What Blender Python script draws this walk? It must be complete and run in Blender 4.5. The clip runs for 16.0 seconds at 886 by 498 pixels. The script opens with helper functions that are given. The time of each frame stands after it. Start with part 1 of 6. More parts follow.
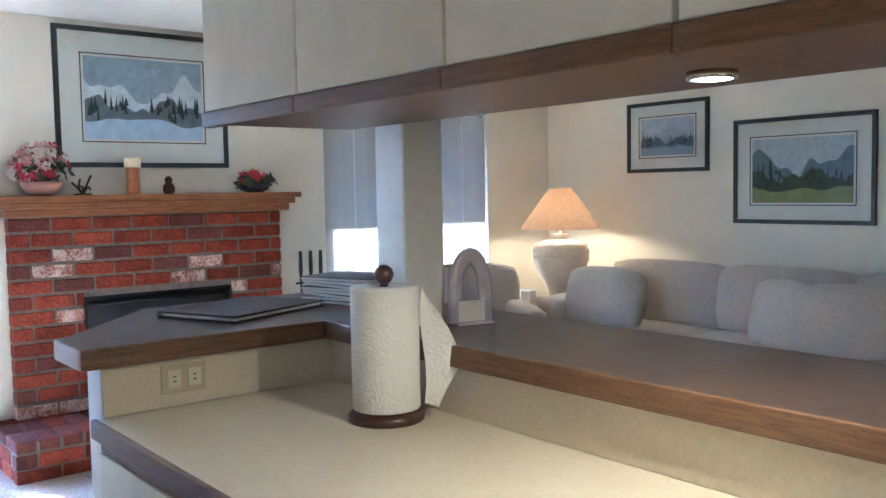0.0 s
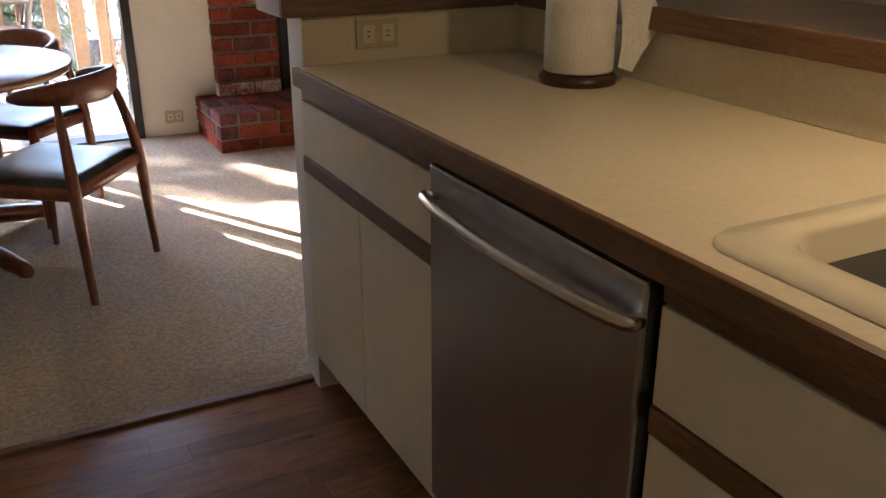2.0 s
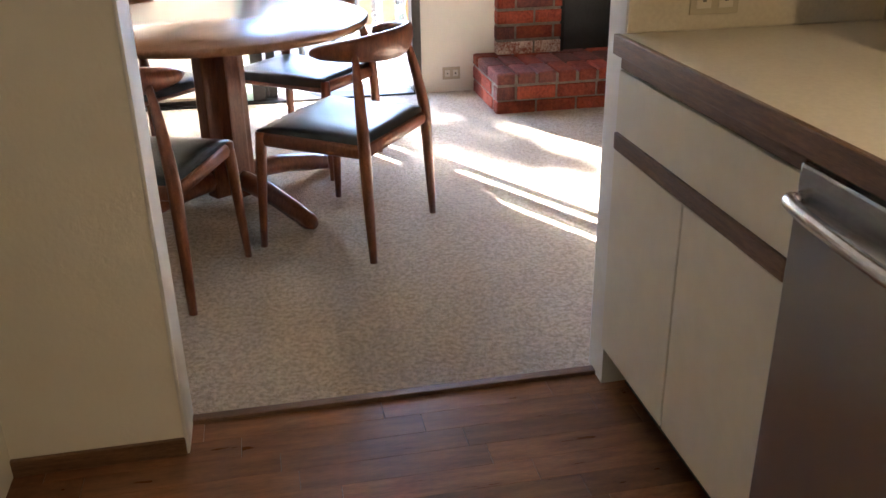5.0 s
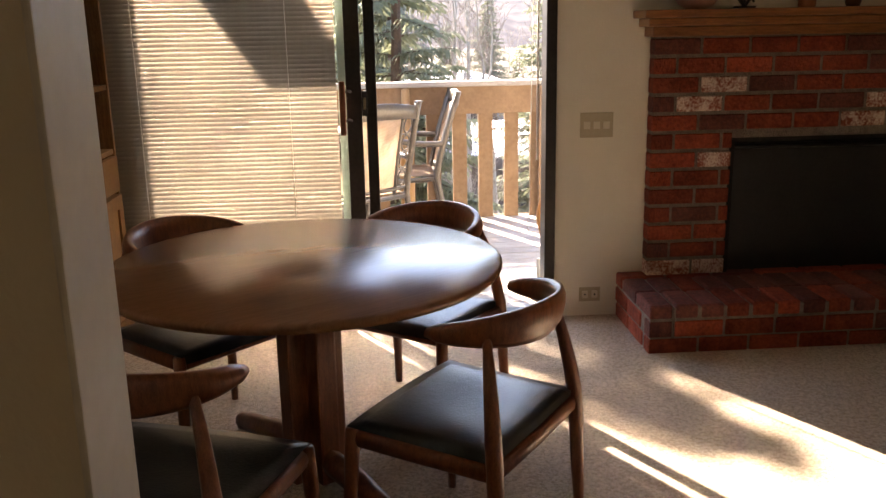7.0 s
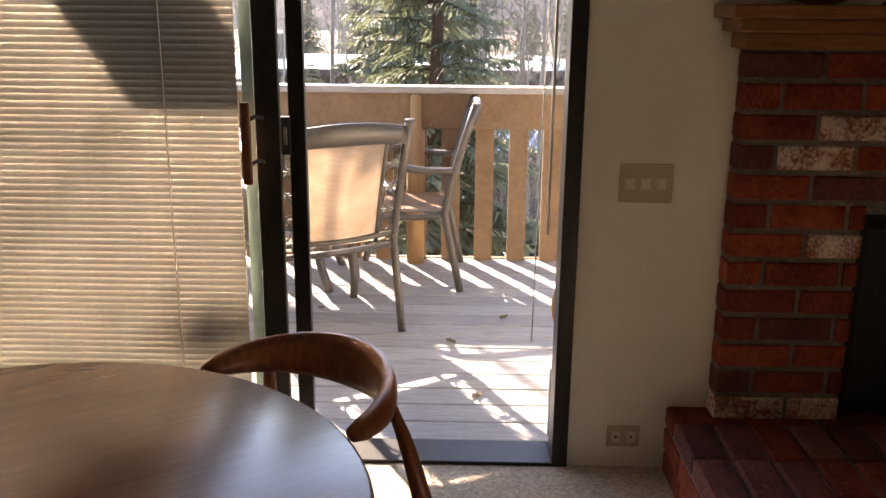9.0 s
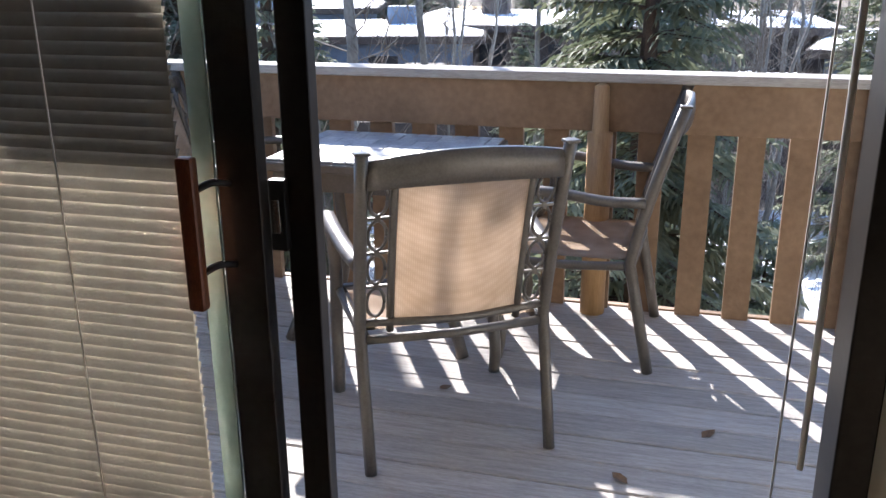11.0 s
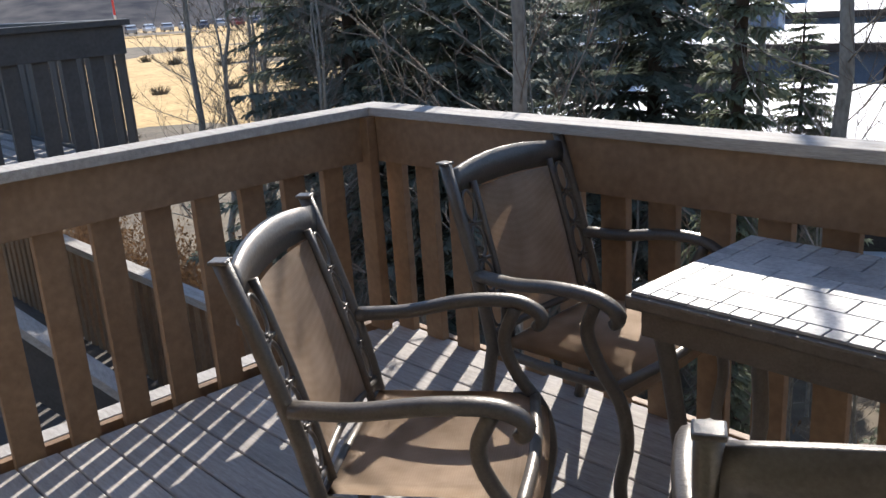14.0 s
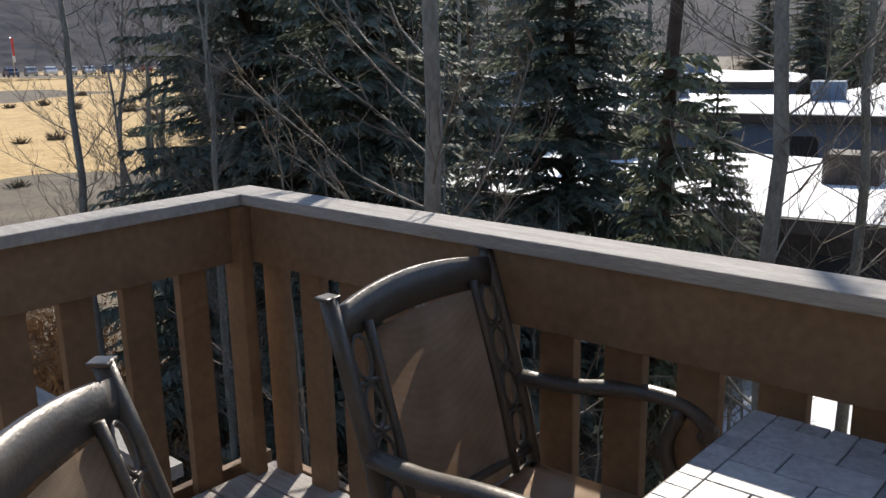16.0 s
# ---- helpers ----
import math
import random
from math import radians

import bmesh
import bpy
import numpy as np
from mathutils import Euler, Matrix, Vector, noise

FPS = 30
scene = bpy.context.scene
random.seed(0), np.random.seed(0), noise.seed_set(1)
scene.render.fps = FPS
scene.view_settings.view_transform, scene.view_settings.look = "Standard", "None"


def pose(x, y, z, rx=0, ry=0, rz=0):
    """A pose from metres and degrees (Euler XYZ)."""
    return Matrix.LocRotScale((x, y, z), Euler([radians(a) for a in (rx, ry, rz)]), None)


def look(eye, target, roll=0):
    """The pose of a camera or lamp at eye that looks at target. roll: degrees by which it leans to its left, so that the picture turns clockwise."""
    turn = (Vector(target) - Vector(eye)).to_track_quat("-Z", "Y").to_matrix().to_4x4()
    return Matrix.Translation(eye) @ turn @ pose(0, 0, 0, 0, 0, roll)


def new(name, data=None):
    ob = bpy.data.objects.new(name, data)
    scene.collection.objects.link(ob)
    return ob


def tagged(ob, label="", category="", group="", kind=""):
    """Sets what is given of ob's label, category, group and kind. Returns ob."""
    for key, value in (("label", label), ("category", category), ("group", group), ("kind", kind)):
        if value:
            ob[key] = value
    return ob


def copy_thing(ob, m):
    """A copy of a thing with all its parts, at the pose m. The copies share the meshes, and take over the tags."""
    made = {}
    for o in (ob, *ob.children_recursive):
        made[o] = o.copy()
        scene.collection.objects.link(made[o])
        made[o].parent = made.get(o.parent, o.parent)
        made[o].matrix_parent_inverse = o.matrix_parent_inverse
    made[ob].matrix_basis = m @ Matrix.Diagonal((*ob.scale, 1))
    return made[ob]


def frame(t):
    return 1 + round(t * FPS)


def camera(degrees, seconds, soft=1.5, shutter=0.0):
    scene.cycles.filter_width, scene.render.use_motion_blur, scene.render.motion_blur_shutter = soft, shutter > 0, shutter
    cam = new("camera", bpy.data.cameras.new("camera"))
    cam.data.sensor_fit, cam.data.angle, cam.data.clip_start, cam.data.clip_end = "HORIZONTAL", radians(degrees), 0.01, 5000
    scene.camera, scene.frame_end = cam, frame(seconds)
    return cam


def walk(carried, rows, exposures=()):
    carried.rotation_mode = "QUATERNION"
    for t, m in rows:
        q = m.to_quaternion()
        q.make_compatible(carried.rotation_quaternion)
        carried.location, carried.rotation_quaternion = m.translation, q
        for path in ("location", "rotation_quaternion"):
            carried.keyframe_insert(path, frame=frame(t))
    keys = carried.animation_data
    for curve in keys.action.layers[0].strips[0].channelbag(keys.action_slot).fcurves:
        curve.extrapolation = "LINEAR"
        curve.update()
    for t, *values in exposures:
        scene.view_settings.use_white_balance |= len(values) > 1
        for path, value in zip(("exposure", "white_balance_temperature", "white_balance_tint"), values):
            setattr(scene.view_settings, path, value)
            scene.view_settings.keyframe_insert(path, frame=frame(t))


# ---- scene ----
cam = camera(53.4, 16.0)
PATH = [
    (0, (0.599, 0.249, 1.437), (1.856, 1.798, 1.305), -1.0),
    (0.5, (0.541, 0.257, 1.43), (1.605, 1.937, 1.215), -0.3),
    (1, (0.543, 0.278, 1.376), (1.438, 2.029, 1.011), -0.1),
    (1.5, (0.546, 0.263, 1.344), (1.425, 1.984, 0.829), -0.1),
    (2, (0.555, 0.255, 1.3), (1.417, 1.901, 0.562), 0.1),
    (2.5, (0.564, 0.255, 1.278), (1.358, 1.881, 0.426), -1.6),
    (3, (0.556, 0.252, 1.259), (1.271, 1.845, 0.283), -2.8),
    (3.5, (0.559, 0.287, 1.234), (1.139, 1.868, 0.156), -4.3),
    (4, (0.53, 0.329, 1.244), (0.96, 1.968, 0.18), -4.1),
    (4.5, (0.508, 0.399, 1.257), (0.866, 2.122, 0.307), -2.6),
    (5, (0.481, 0.5, 1.286), (0.829, 2.29, 0.465), -1.0),
    (7.5, (0.568, 1.774, 1.419), (0.655, 3.717, 0.953), -0.4),
    (8, (0.677, 2.146, 1.434), (0.729, 4.091, 0.972), 0.7),
    (9.3, (1.05, 3.13, 1.43), (0.96, 5.05, 0.875), 0.2),
    (9.9, (1.08, 3.57, 1.428), (0.89, 5.46, 0.835), -0.2),
    (10.5, (1.022, 3.993, 1.425), (0.735, 5.867, 0.79), -0.5),
    (11, (1.068, 4.319, 1.434), (0.55, 6.148, 0.811), -0.5),
    (11.5, (1.087, 4.615, 1.437), (0.527, 6.441, 0.845), -0.6),
    (12, (1.026, 4.892, 1.453), (0.445, 6.725, 0.902), -1.6),
    (12.5, (1.029, 5.111, 1.456), (0.268, 6.883, 0.925), -2.1),
    (13, (0.989, 5.281, 1.464), (0.027, 6.945, 0.912), -3.2),
    (13.5, (0.848, 5.465, 1.468), (-0.307, 6.983, 0.867), -4.5),
    (14, (0.749, 5.55, 1.488), (-0.667, 6.84, 0.913), -3.8),
    (14.5, (0.665, 5.723, 1.478), (-0.938, 6.789, 0.936), 0.3),
    (15, (0.578, 5.928, 1.478), (-1.004, 7.04, 0.969), 1.5),
    (15.5, (0.418, 6.057, 1.49), (-1.003, 7.382, 1.014), -0.2),
    (16, (0.188, 6.159, 1.501), (-1.098, 7.618, 1.034), -1.2),
]
EXPOSURES = [(0, 5.8, 4500, 7), (0.5, 4.62, 4900, 8), (1.0, 3.98, 5900, 13), (1.5, 3.9, 6500, 15), (2.0, 4.35, 6700, 16), (2.5, 4.85, 6600, 17), (3.0, 5.35, 6400, 17), (3.5, 5.85, 6200, 16), (4.0, 6.0, 6100, 15), (4.5, 5.9, 6000, 14), (5.0, 5.3, 6100, 13), (6.5, 3.8, 7400, 17), (7.5, 3.3, 8500, 22), (8.0, 3.2, 8500, 22), (10.5, 2.1, 6300, 14), (11.0, 1.95, 6100, 13), (11.5, 1.8, 6000, 13), (12.0, 1.62, 6200, 12), (13.0, 1.3, 6400, 11), (14.5, 0.85, 6600, 10), (15.5, 0.7, 6700, 10), (16.0, 0.5, 6800, 10)]
walk(cam, [(t, look(eye, target, roll)) for t, eye, target, roll in PATH], EXPOSURES)

# ---- world, sun, large lights ----
SUN_AZ, SUN_EL = 29.0, 34.0
sun_dir = Vector((-math.sin(radians(SUN_AZ)) * math.cos(radians(SUN_EL)), math.cos(radians(SUN_AZ)) * math.cos(radians(SUN_EL)), math.sin(radians(SUN_EL))))
world = bpy.data.worlds.new("world")
scene.world = world
world.use_nodes = True
wn = world.node_tree
sky = wn.nodes.new("ShaderNodeTexSky")
sky.sky_type = "NISHITA"
sky.sun_disc = False
sky.sun_elevation, sky.sun_rotation = radians(SUN_EL), radians(-SUN_AZ)
sky.altitude = 2000
wn.links.new(sky.outputs[0], wn.nodes["Background"].inputs["Color"])
wn.nodes["Background"].inputs["Strength"].default_value = 0.14
sun_data = bpy.data.lights.new("sun", "SUN")
sun_data.energy, sun_data.angle, sun_data.color = 4.8, radians(0.53), (1.0, 0.94, 0.86)
sun = new("sun", sun_data)
sun.matrix_world = look(sun_dir * 50, (0, 0, 0))


# ---- materials ----
def mat(name, dark, light=None, rough=0.5, scale=6.0, stretch=(1, 1, 1), bump=0.0, bump_scale=None, metal=0.0, fine=0.5, low=0.35, high=0.65, rand=0.0, spec=0.5, rough_var=0.0, transmit=0.0, sheen=0.0):
    """Two tones mixed by a stretched noise, a second finer noise, relief, and per-object variation."""
    m = bpy.data.materials.new(name)
    m.use_nodes = True
    nt = m.node_tree
    N, L = nt.nodes, nt.links
    p = N["Principled BSDF"]
    light = light or dark
    tc = N.new("ShaderNodeTexCoord")
    mp = N.new("ShaderNodeMapping")
    mp.inputs["Scale"].default_value = stretch
    L.new(tc.outputs["Object"], mp.inputs["Vector"])
    vec = mp.outputs[0]
    if rand:
        oi = N.new("ShaderNodeObjectInfo")
        sc = N.new("ShaderNodeMath")
        sc.operation, sc.inputs[1].default_value = "MULTIPLY", 37.0
        L.new(oi.outputs["Random"], sc.inputs[0])
        add = N.new("ShaderNodeVectorMath")
        L.new(vec, add.inputs[0])
        L.new(sc.outputs[0], add.inputs[1])
        vec = add.outputs[0]
    n1 = N.new("ShaderNodeTexNoise")
    n1.inputs["Scale"].default_value, n1.inputs["Detail"].default_value = scale, 5
    L.new(vec, n1.inputs["Vector"])
    n2 = N.new("ShaderNodeTexNoise")
    n2.inputs["Scale"].default_value, n2.inputs["Detail"].default_value = scale * 7, 3
    L.new(vec, n2.inputs["Vector"])
    mx = N.new("ShaderNodeMix")
    mx.inputs["Factor"].default_value = fine
    L.new(n1.outputs["Fac"], mx.inputs[2])
    L.new(n2.outputs["Fac"], mx.inputs[3])
    rp = N.new("ShaderNodeValToRGB")
    rp.color_ramp.elements[0].position, rp.color_ramp.elements[1].position = low, high
    rp.color_ramp.elements[0].color, rp.color_ramp.elements[1].color = (*dark, 1), (*light, 1)
    L.new(mx.outputs[0], rp.inputs[0])
    col = rp.outputs[0]
    if rand:
        hs = N.new("ShaderNodeHueSaturation")
        mr = N.new("ShaderNodeMapRange")
        mr.inputs["To Min"].default_value, mr.inputs["To Max"].default_value = 1 - rand, 1 + rand
        L.new(oi.outputs["Random"], mr.inputs["Value"])
        L.new(mr.outputs[0], hs.inputs["Value"])
        L.new(col, hs.inputs["Color"])
        col = hs.outputs[0]
    L.new(col, p.inputs["Base Color"])
    p.inputs["Roughness"].default_value, p.inputs["Metallic"].default_value = rough, metal
    p.inputs["Specular IOR Level"].default_value = spec
    if rough_var:
        mr2 = N.new("ShaderNodeMapRange")
        mr2.inputs["To Min"].default_value, mr2.inputs["To Max"].default_value = rough - rough_var, rough + rough_var
        L.new(n1.outputs["Fac"], mr2.inputs["Value"])
        L.new(mr2.outputs[0], p.inputs["Roughness"])
    if sheen:
        p.inputs["Sheen Weight"].default_value = sheen
    if transmit:
        tr = N.new("ShaderNodeBsdfTranslucent")
        L.new(col, tr.inputs["Color"])
        ms = N.new("ShaderNodeMixShader")
        ms.inputs[0].default_value = transmit
        L.new(p.outputs[0], ms.inputs[1])
        L.new(tr.outputs[0], ms.inputs[2])
        L.new(ms.outputs[0], N["Material Output"].inputs["Surface"])
    if bump:
        n3 = N.new("ShaderNodeTexNoise")
        n3.inputs["Scale"].default_value, n3.inputs["Detail"].default_value = bump_scale or scale * 5, 4
        L.new(vec, n3.inputs["Vector"])
        b = N.new("ShaderNodeBump")
        b.inputs["Strength"].default_value, b.inputs["Distance"].default_value = bump, 0.01
        L.new(n3.outputs["Fac"], b.inputs["Height"])
        L.new(b.outputs[0], p.inputs["Normal"])
    return m


def glow(name, colour, strength):
    m = bpy.data.materials.new(name)
    m.use_nodes = True
    p = m.node_tree.nodes["Principled BSDF"]
    p.inputs["Base Color"].default_value = (*colour, 1)
    p.inputs["Emission Color"].default_value = (*colour, 1)
    p.inputs["Emission Strength"].default_value = strength
    return m


def clear(name, colour=(1, 1, 1), rough=0.0):
    m = bpy.data.materials.new(name)
    m.use_nodes = True
    p = m.node_tree.nodes["Principled BSDF"]
    p.inputs["Base Color"].default_value = (*colour, 1)
    p.inputs["Transmission Weight"].default_value = 1.0
    p.inputs["Roughness"].default_value = rough
    p.inputs["IOR"].default_value = 1.1
    return m


WALL = mat("cream_wall_paint", (0.76, 0.72, 0.61), (0.82, 0.78, 0.67), 0.7, 1.2, bump=0.12, bump_scale=90, fine=0.3)
CEIL = mat("ceiling_paint", (0.74, 0.72, 0.67), (0.80, 0.78, 0.73), 0.85, 2, bump=0.25, bump_scale=60)
WHITE = mat("white_paint", (0.70, 0.69, 0.65), (0.78, 0.77, 0.73), 0.45, 4, bump=0.05)
LAMINATE = mat("cream_laminate", (0.66, 0.62, 0.50), (0.72, 0.68, 0.56), 0.42, 2.5, bump=0.04, bump_scale=160, rough_var=0.08)
COUNTER = mat("cream_counter_laminate", (0.57, 0.50, 0.37), (0.64, 0.57, 0.43), 0.33, 14, fine=0.75, rough_var=0.1)
OAK_X = mat("brown_oak_trim_along_x", (0.075, 0.036, 0.017), (0.20, 0.105, 0.05), 0.42, 14, (0.6, 9, 9), bump=0.15, rough_var=0.1)
OAK_Y = mat("brown_oak_trim_along_y", (0.075, 0.036, 0.017), (0.20, 0.105, 0.05), 0.42, 14, (9, 0.6, 9), bump=0.15, rough_var=0.1)
BAR_TOP = mat("brown_bar_laminate", (0.045, 0.028, 0.022), (0.085, 0.055, 0.042), 0.36, 8, rough_var=0.08)
STEEL = mat("brushed_stainless_steel", (0.47, 0.50, 0.545), (0.53, 0.56, 0.60), 0.24, 5, (1, 1, 60), metal=1.0, bump=0.10, bump_scale=14)
STEEL_BAR = mat("satin_steel", (0.52, 0.50, 0.47), (0.62, 0.60, 0.57), 0.24, 8, metal=1.0)
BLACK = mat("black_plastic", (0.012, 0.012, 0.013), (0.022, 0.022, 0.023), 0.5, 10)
BONE = mat("bone_enamel", (0.66, 0.60, 0.46), (0.70, 0.64, 0.50), 0.16, 5)
PLANK = mat("reddish_oak_vinyl", (0.13, 0.050, 0.020), (0.26, 0.112, 0.046), 0.29, 6, (1.2, 8, 4), rand=0.22, rough_var=0.04, bump=0.02, fine=0.35)
CARPET = mat("beige_pile_carpet", (0.29, 0.215, 0.14), (0.72, 0.60, 0.455), 0.95, 75, bump=1.0, bump_scale=210, fine=0.6, low=0.40, high=0.60, sheen=0.25, spec=0.1)
BRICK = mat("red_brick", (0.15, 0.026, 0.014), (0.34, 0.075, 0.038), 0.82, 9, bump=0.7, bump_scale=70, rand=0.3, spec=0.25)
BRICK_DARK = mat("burnt_brick", (0.075, 0.026, 0.022), (0.19, 0.06, 0.045), 0.75, 9, bump=0.6, bump_scale=70, rand=0.3, spec=0.3)
BRICK_WHITE = mat("limewashed_brick", (0.28, 0.085, 0.05), (0.66, 0.54, 0.46), 0.85, 13, bump=0.8, bump_scale=60, rand=0.15, low=0.42, high=0.58, spec=0.2)
MORTAR = mat("grey_mortar", (0.13, 0.105, 0.085), (0.24, 0.20, 0.165), 0.95, 30, bump=0.8, bump_scale=150)
SOOT = mat("sooty_firebrick", (0.006, 0.006, 0.006), (0.022, 0.02, 0.019), 0.9, 8, bump=0.4)
MANTEL = mat("golden_oak_mantel", (0.15, 0.055, 0.017), (0.36, 0.155, 0.055), 0.4, 12, (0.7, 9, 9), bump=0.12, rough_var=0.1)
OAK_HUTCH = mat("honey_oak_cabinet", (0.16, 0.075, 0.027), (0.38, 0.20, 0.085), 0.42, 12, (9, 9, 0.7), bump=0.12, rough_var=0.1)
TEAK = mat("teak_chair_wood", (0.12, 0.034, 0.013), (0.27, 0.09, 0.036), 0.34, 14, (6, 6, 1), rough_var=0.08, bump=0.05)
TEAK_TOP = mat("walnut_table_veneer", (0.25, 0.115, 0.055), (0.34, 0.165, 0.082), 0.22, 16, (9, 0.5, 1), rough_var=0.04, bump=0.015, bump_scale=70)
VINYL = mat("black_seat_vinyl", (0.016, 0.020, 0.022), (0.034, 0.040, 0.042), 0.30, 30, bump=0.15, bump_scale=180)
DARK_FRAME = mat("dark_bronze_aluminium", (0.022, 0.019, 0.017), (0.038, 0.033, 0.03), 0.38, 8, metal=0.6)
BLIND = mat("ivory_blind_slat", (0.32, 0.287, 0.237), (0.38, 0.343, 0.283), 0.42, 6, transmit=0.06)
CORD = mat("white_cord", (0.75, 0.73, 0.68), None, 0.8)
PLATE = mat("ivory_plastic_plate", (0.46, 0.39, 0.26), (0.51, 0.44, 0.30), 0.35, 6)
PLATE_LIGHT = mat("ivory_switch_key", (0.66, 0.60, 0.47), None, 0.3)
DECK = mat("weathered_deck_board", (0.25, 0.228, 0.212), (0.43, 0.40, 0.375), 0.75, 9, (0.7, 8, 4), bump=0.35, bump_scale=60, rand=0.13, spec=0.3)
RAIL_PAINT = mat("tan_painted_railing", (0.175, 0.107, 0.061), (0.245, 0.156, 0.092), 0.62, 5, (1, 1, 1), bump=0.25, bump_scale=50, rand=0.07, spec=0.35)
CAP_WOOD = mat("weathered_grey_rail_cap", (0.25, 0.232, 0.215), (0.42, 0.395, 0.368), 0.85, 7, (0.6, 6, 6), bump=0.35, bump_scale=50)
BRONZE = mat("taupe_cast_aluminium", (0.085, 0.072, 0.060), (0.125, 0.108, 0.092), 0.40, 20, metal=0.25, bump=0.12, bump_scale=120, rough_var=0.08)


def weave(name, dark, light, period):
    m = bpy.data.materials.new(name)
    m.use_nodes = True
    N, L = m.node_tree.nodes, m.node_tree.links
    p = N["Principled BSDF"]
    tc = N.new("ShaderNodeTexCoord")
    waves = []
    for axis in ("X", "Z", "Y"):
        w = N.new("ShaderNodeTexWave")
        w.bands_direction = axis
        w.inputs["Scale"].default_value = 0.314 / period
        w.inputs["Distortion"].default_value, w.inputs["Detail Scale"].default_value = 0.0, 1
        L.new(tc.outputs["Object"], w.inputs["Vector"])
        waves.append(w)
    a = N.new("ShaderNodeMath")
    a.operation = "ADD"
    L.new(waves[1].outputs["Fac"], a.inputs[0])
    L.new(waves[2].outputs["Fac"], a.inputs[1])
    b = N.new("ShaderNodeMath")
    b.operation = "MULTIPLY"
    L.new(a.outputs[0], b.inputs[0])
    L.new(waves[0].outputs["Fac"], b.inputs[1])
    n = N.new("ShaderNodeTexNoise")
    n.inputs["Scale"].default_value, n.inputs["Detail"].default_value = 7, 5
    L.new(tc.outputs["Object"], n.inputs["Vector"])
    c = N.new("ShaderNodeMath")
    c.operation, c.inputs[1].default_value = "MULTIPLY_ADD", 0.11
    L.new(b.outputs[0], c.inputs[0])
    L.new(n.outputs["Fac"], c.inputs[2])
    rp = N.new("ShaderNodeValToRGB")
    rp.color_ramp.elements[0].position, rp.color_ramp.elements[1].position = 0.30, 0.85
    rp.color_ramp.elements[0].color, rp.color_ramp.elements[1].color = (*dark, 1), (*light, 1)
    L.new(c.outputs[0], rp.inputs[0])
    L.new(rp.outputs[0], p.inputs["Base Color"])
    p.inputs["Roughness"].default_value, p.inputs["Specular IOR Level"].default_value = 0.8, 0.2
    bp = N.new("ShaderNodeBump")
    bp.inputs["Strength"].default_value, bp.inputs["Distance"].default_value = 0.08, 0.002
    L.new(b.outputs[0], bp.inputs["Height"])
    L.new(bp.outputs[0], p.inputs["Normal"])
    tr = N.new("ShaderNodeBsdfTranslucent")
    L.new(rp.outputs[0], tr.inputs["Color"])
    ms = N.new("ShaderNodeMixShader")
    ms.inputs[0].default_value = 0.32
    L.new(p.outputs[0], ms.inputs[1])
    L.new(tr.outputs[0], ms.inputs[2])
    L.new(ms.outputs[0], N["Material Output"].inputs["Surface"])
    return m


SLING = weave("tan_woven_sling", (0.33, 0.240, 0.162), (0.60, 0.465, 0.355), 0.0062)
SLATE = mat("grey_slate_tile", (0.26, 0.25, 0.245), (0.44, 0.43, 0.42), 0.5, 10, bump=0.3, bump_scale=40, rand=0.2)
GROUT = mat("dark_grout", (0.10, 0.095, 0.09), (0.15, 0.145, 0.14), 0.9, 30)
SOFA = mat("oatmeal_sofa_fabric", (0.44, 0.39, 0.335), (0.54, 0.485, 0.425), 0.92, 40, bump=0.4, bump_scale=240, sheen=0.3, spec=0.15)
PAPER = mat("white_paper_towel", (0.80, 0.78, 0.73), (0.86, 0.84, 0.80), 0.95, 30, bump=0.5, bump_scale=120, transmit=0.12)
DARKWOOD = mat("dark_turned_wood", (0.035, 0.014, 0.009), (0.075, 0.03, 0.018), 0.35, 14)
LEATHER = mat("dark_leatherette_folder", (0.025, 0.016, 0.016), (0.05, 0.034, 0.032), 0.5, 40, bump=0.2)
LILAC = mat("pale_lilac_plastic", (0.48, 0.44, 0.52), (0.56, 0.52, 0.60), 0.35, 6)
CERAMIC = mat("cream_glazed_ceramic", (0.55, 0.49, 0.40), (0.68, 0.62, 0.53), 0.4, 16, bump=0.25, bump_scale=60)
FRAME_DARK = mat("dark_green_picture_frame", (0.020, 0.026, 0.024), (0.036, 0.044, 0.04), 0.35, 8)
MATBOARD = mat("ivory_mat_board", (0.76, 0.75, 0.70), (0.80, 0.79, 0.74), 0.9, 20)
SNOW = mat("snow", (0.80, 0.83, 0.88), (0.90, 0.92, 0.95), 0.7, 3, bump=0.4, bump_scale=6)
GLASS = clear("window_glass", (0.97, 0.99, 0.98))


# ---- building helpers ----
def part(name, bm, material, parent=None, label="", smooth=False):
    me = bpy.data.meshes.new(name)
    bm.to_mesh(me)
    bm.free()
    me.materials.append(material)
    if smooth:
        me.shade_smooth()
    ob = new(name, me)
    ob.parent = parent
    if label:
        ob["label"] = label
    return ob


def mesh_of(name, verts, faces, material, parent=None, label="", smooth=False):
    me = bpy.data.meshes.new(name)
    me.from_pydata([tuple(v) for v in verts], [], [tuple(f) for f in faces])
    me.materials.append(material)
    if smooth:
        me.shade_smooth()
    ob = new(name, me)
    ob.parent = parent
    if label:
        ob["label"] = label
    return ob


def thing(name, m, label, category, group="", kind=""):
    ob = new(name)
    ob.empty_display_size = 0.1
    ob.matrix_world = m
    return tagged(ob, label, category, group, kind)


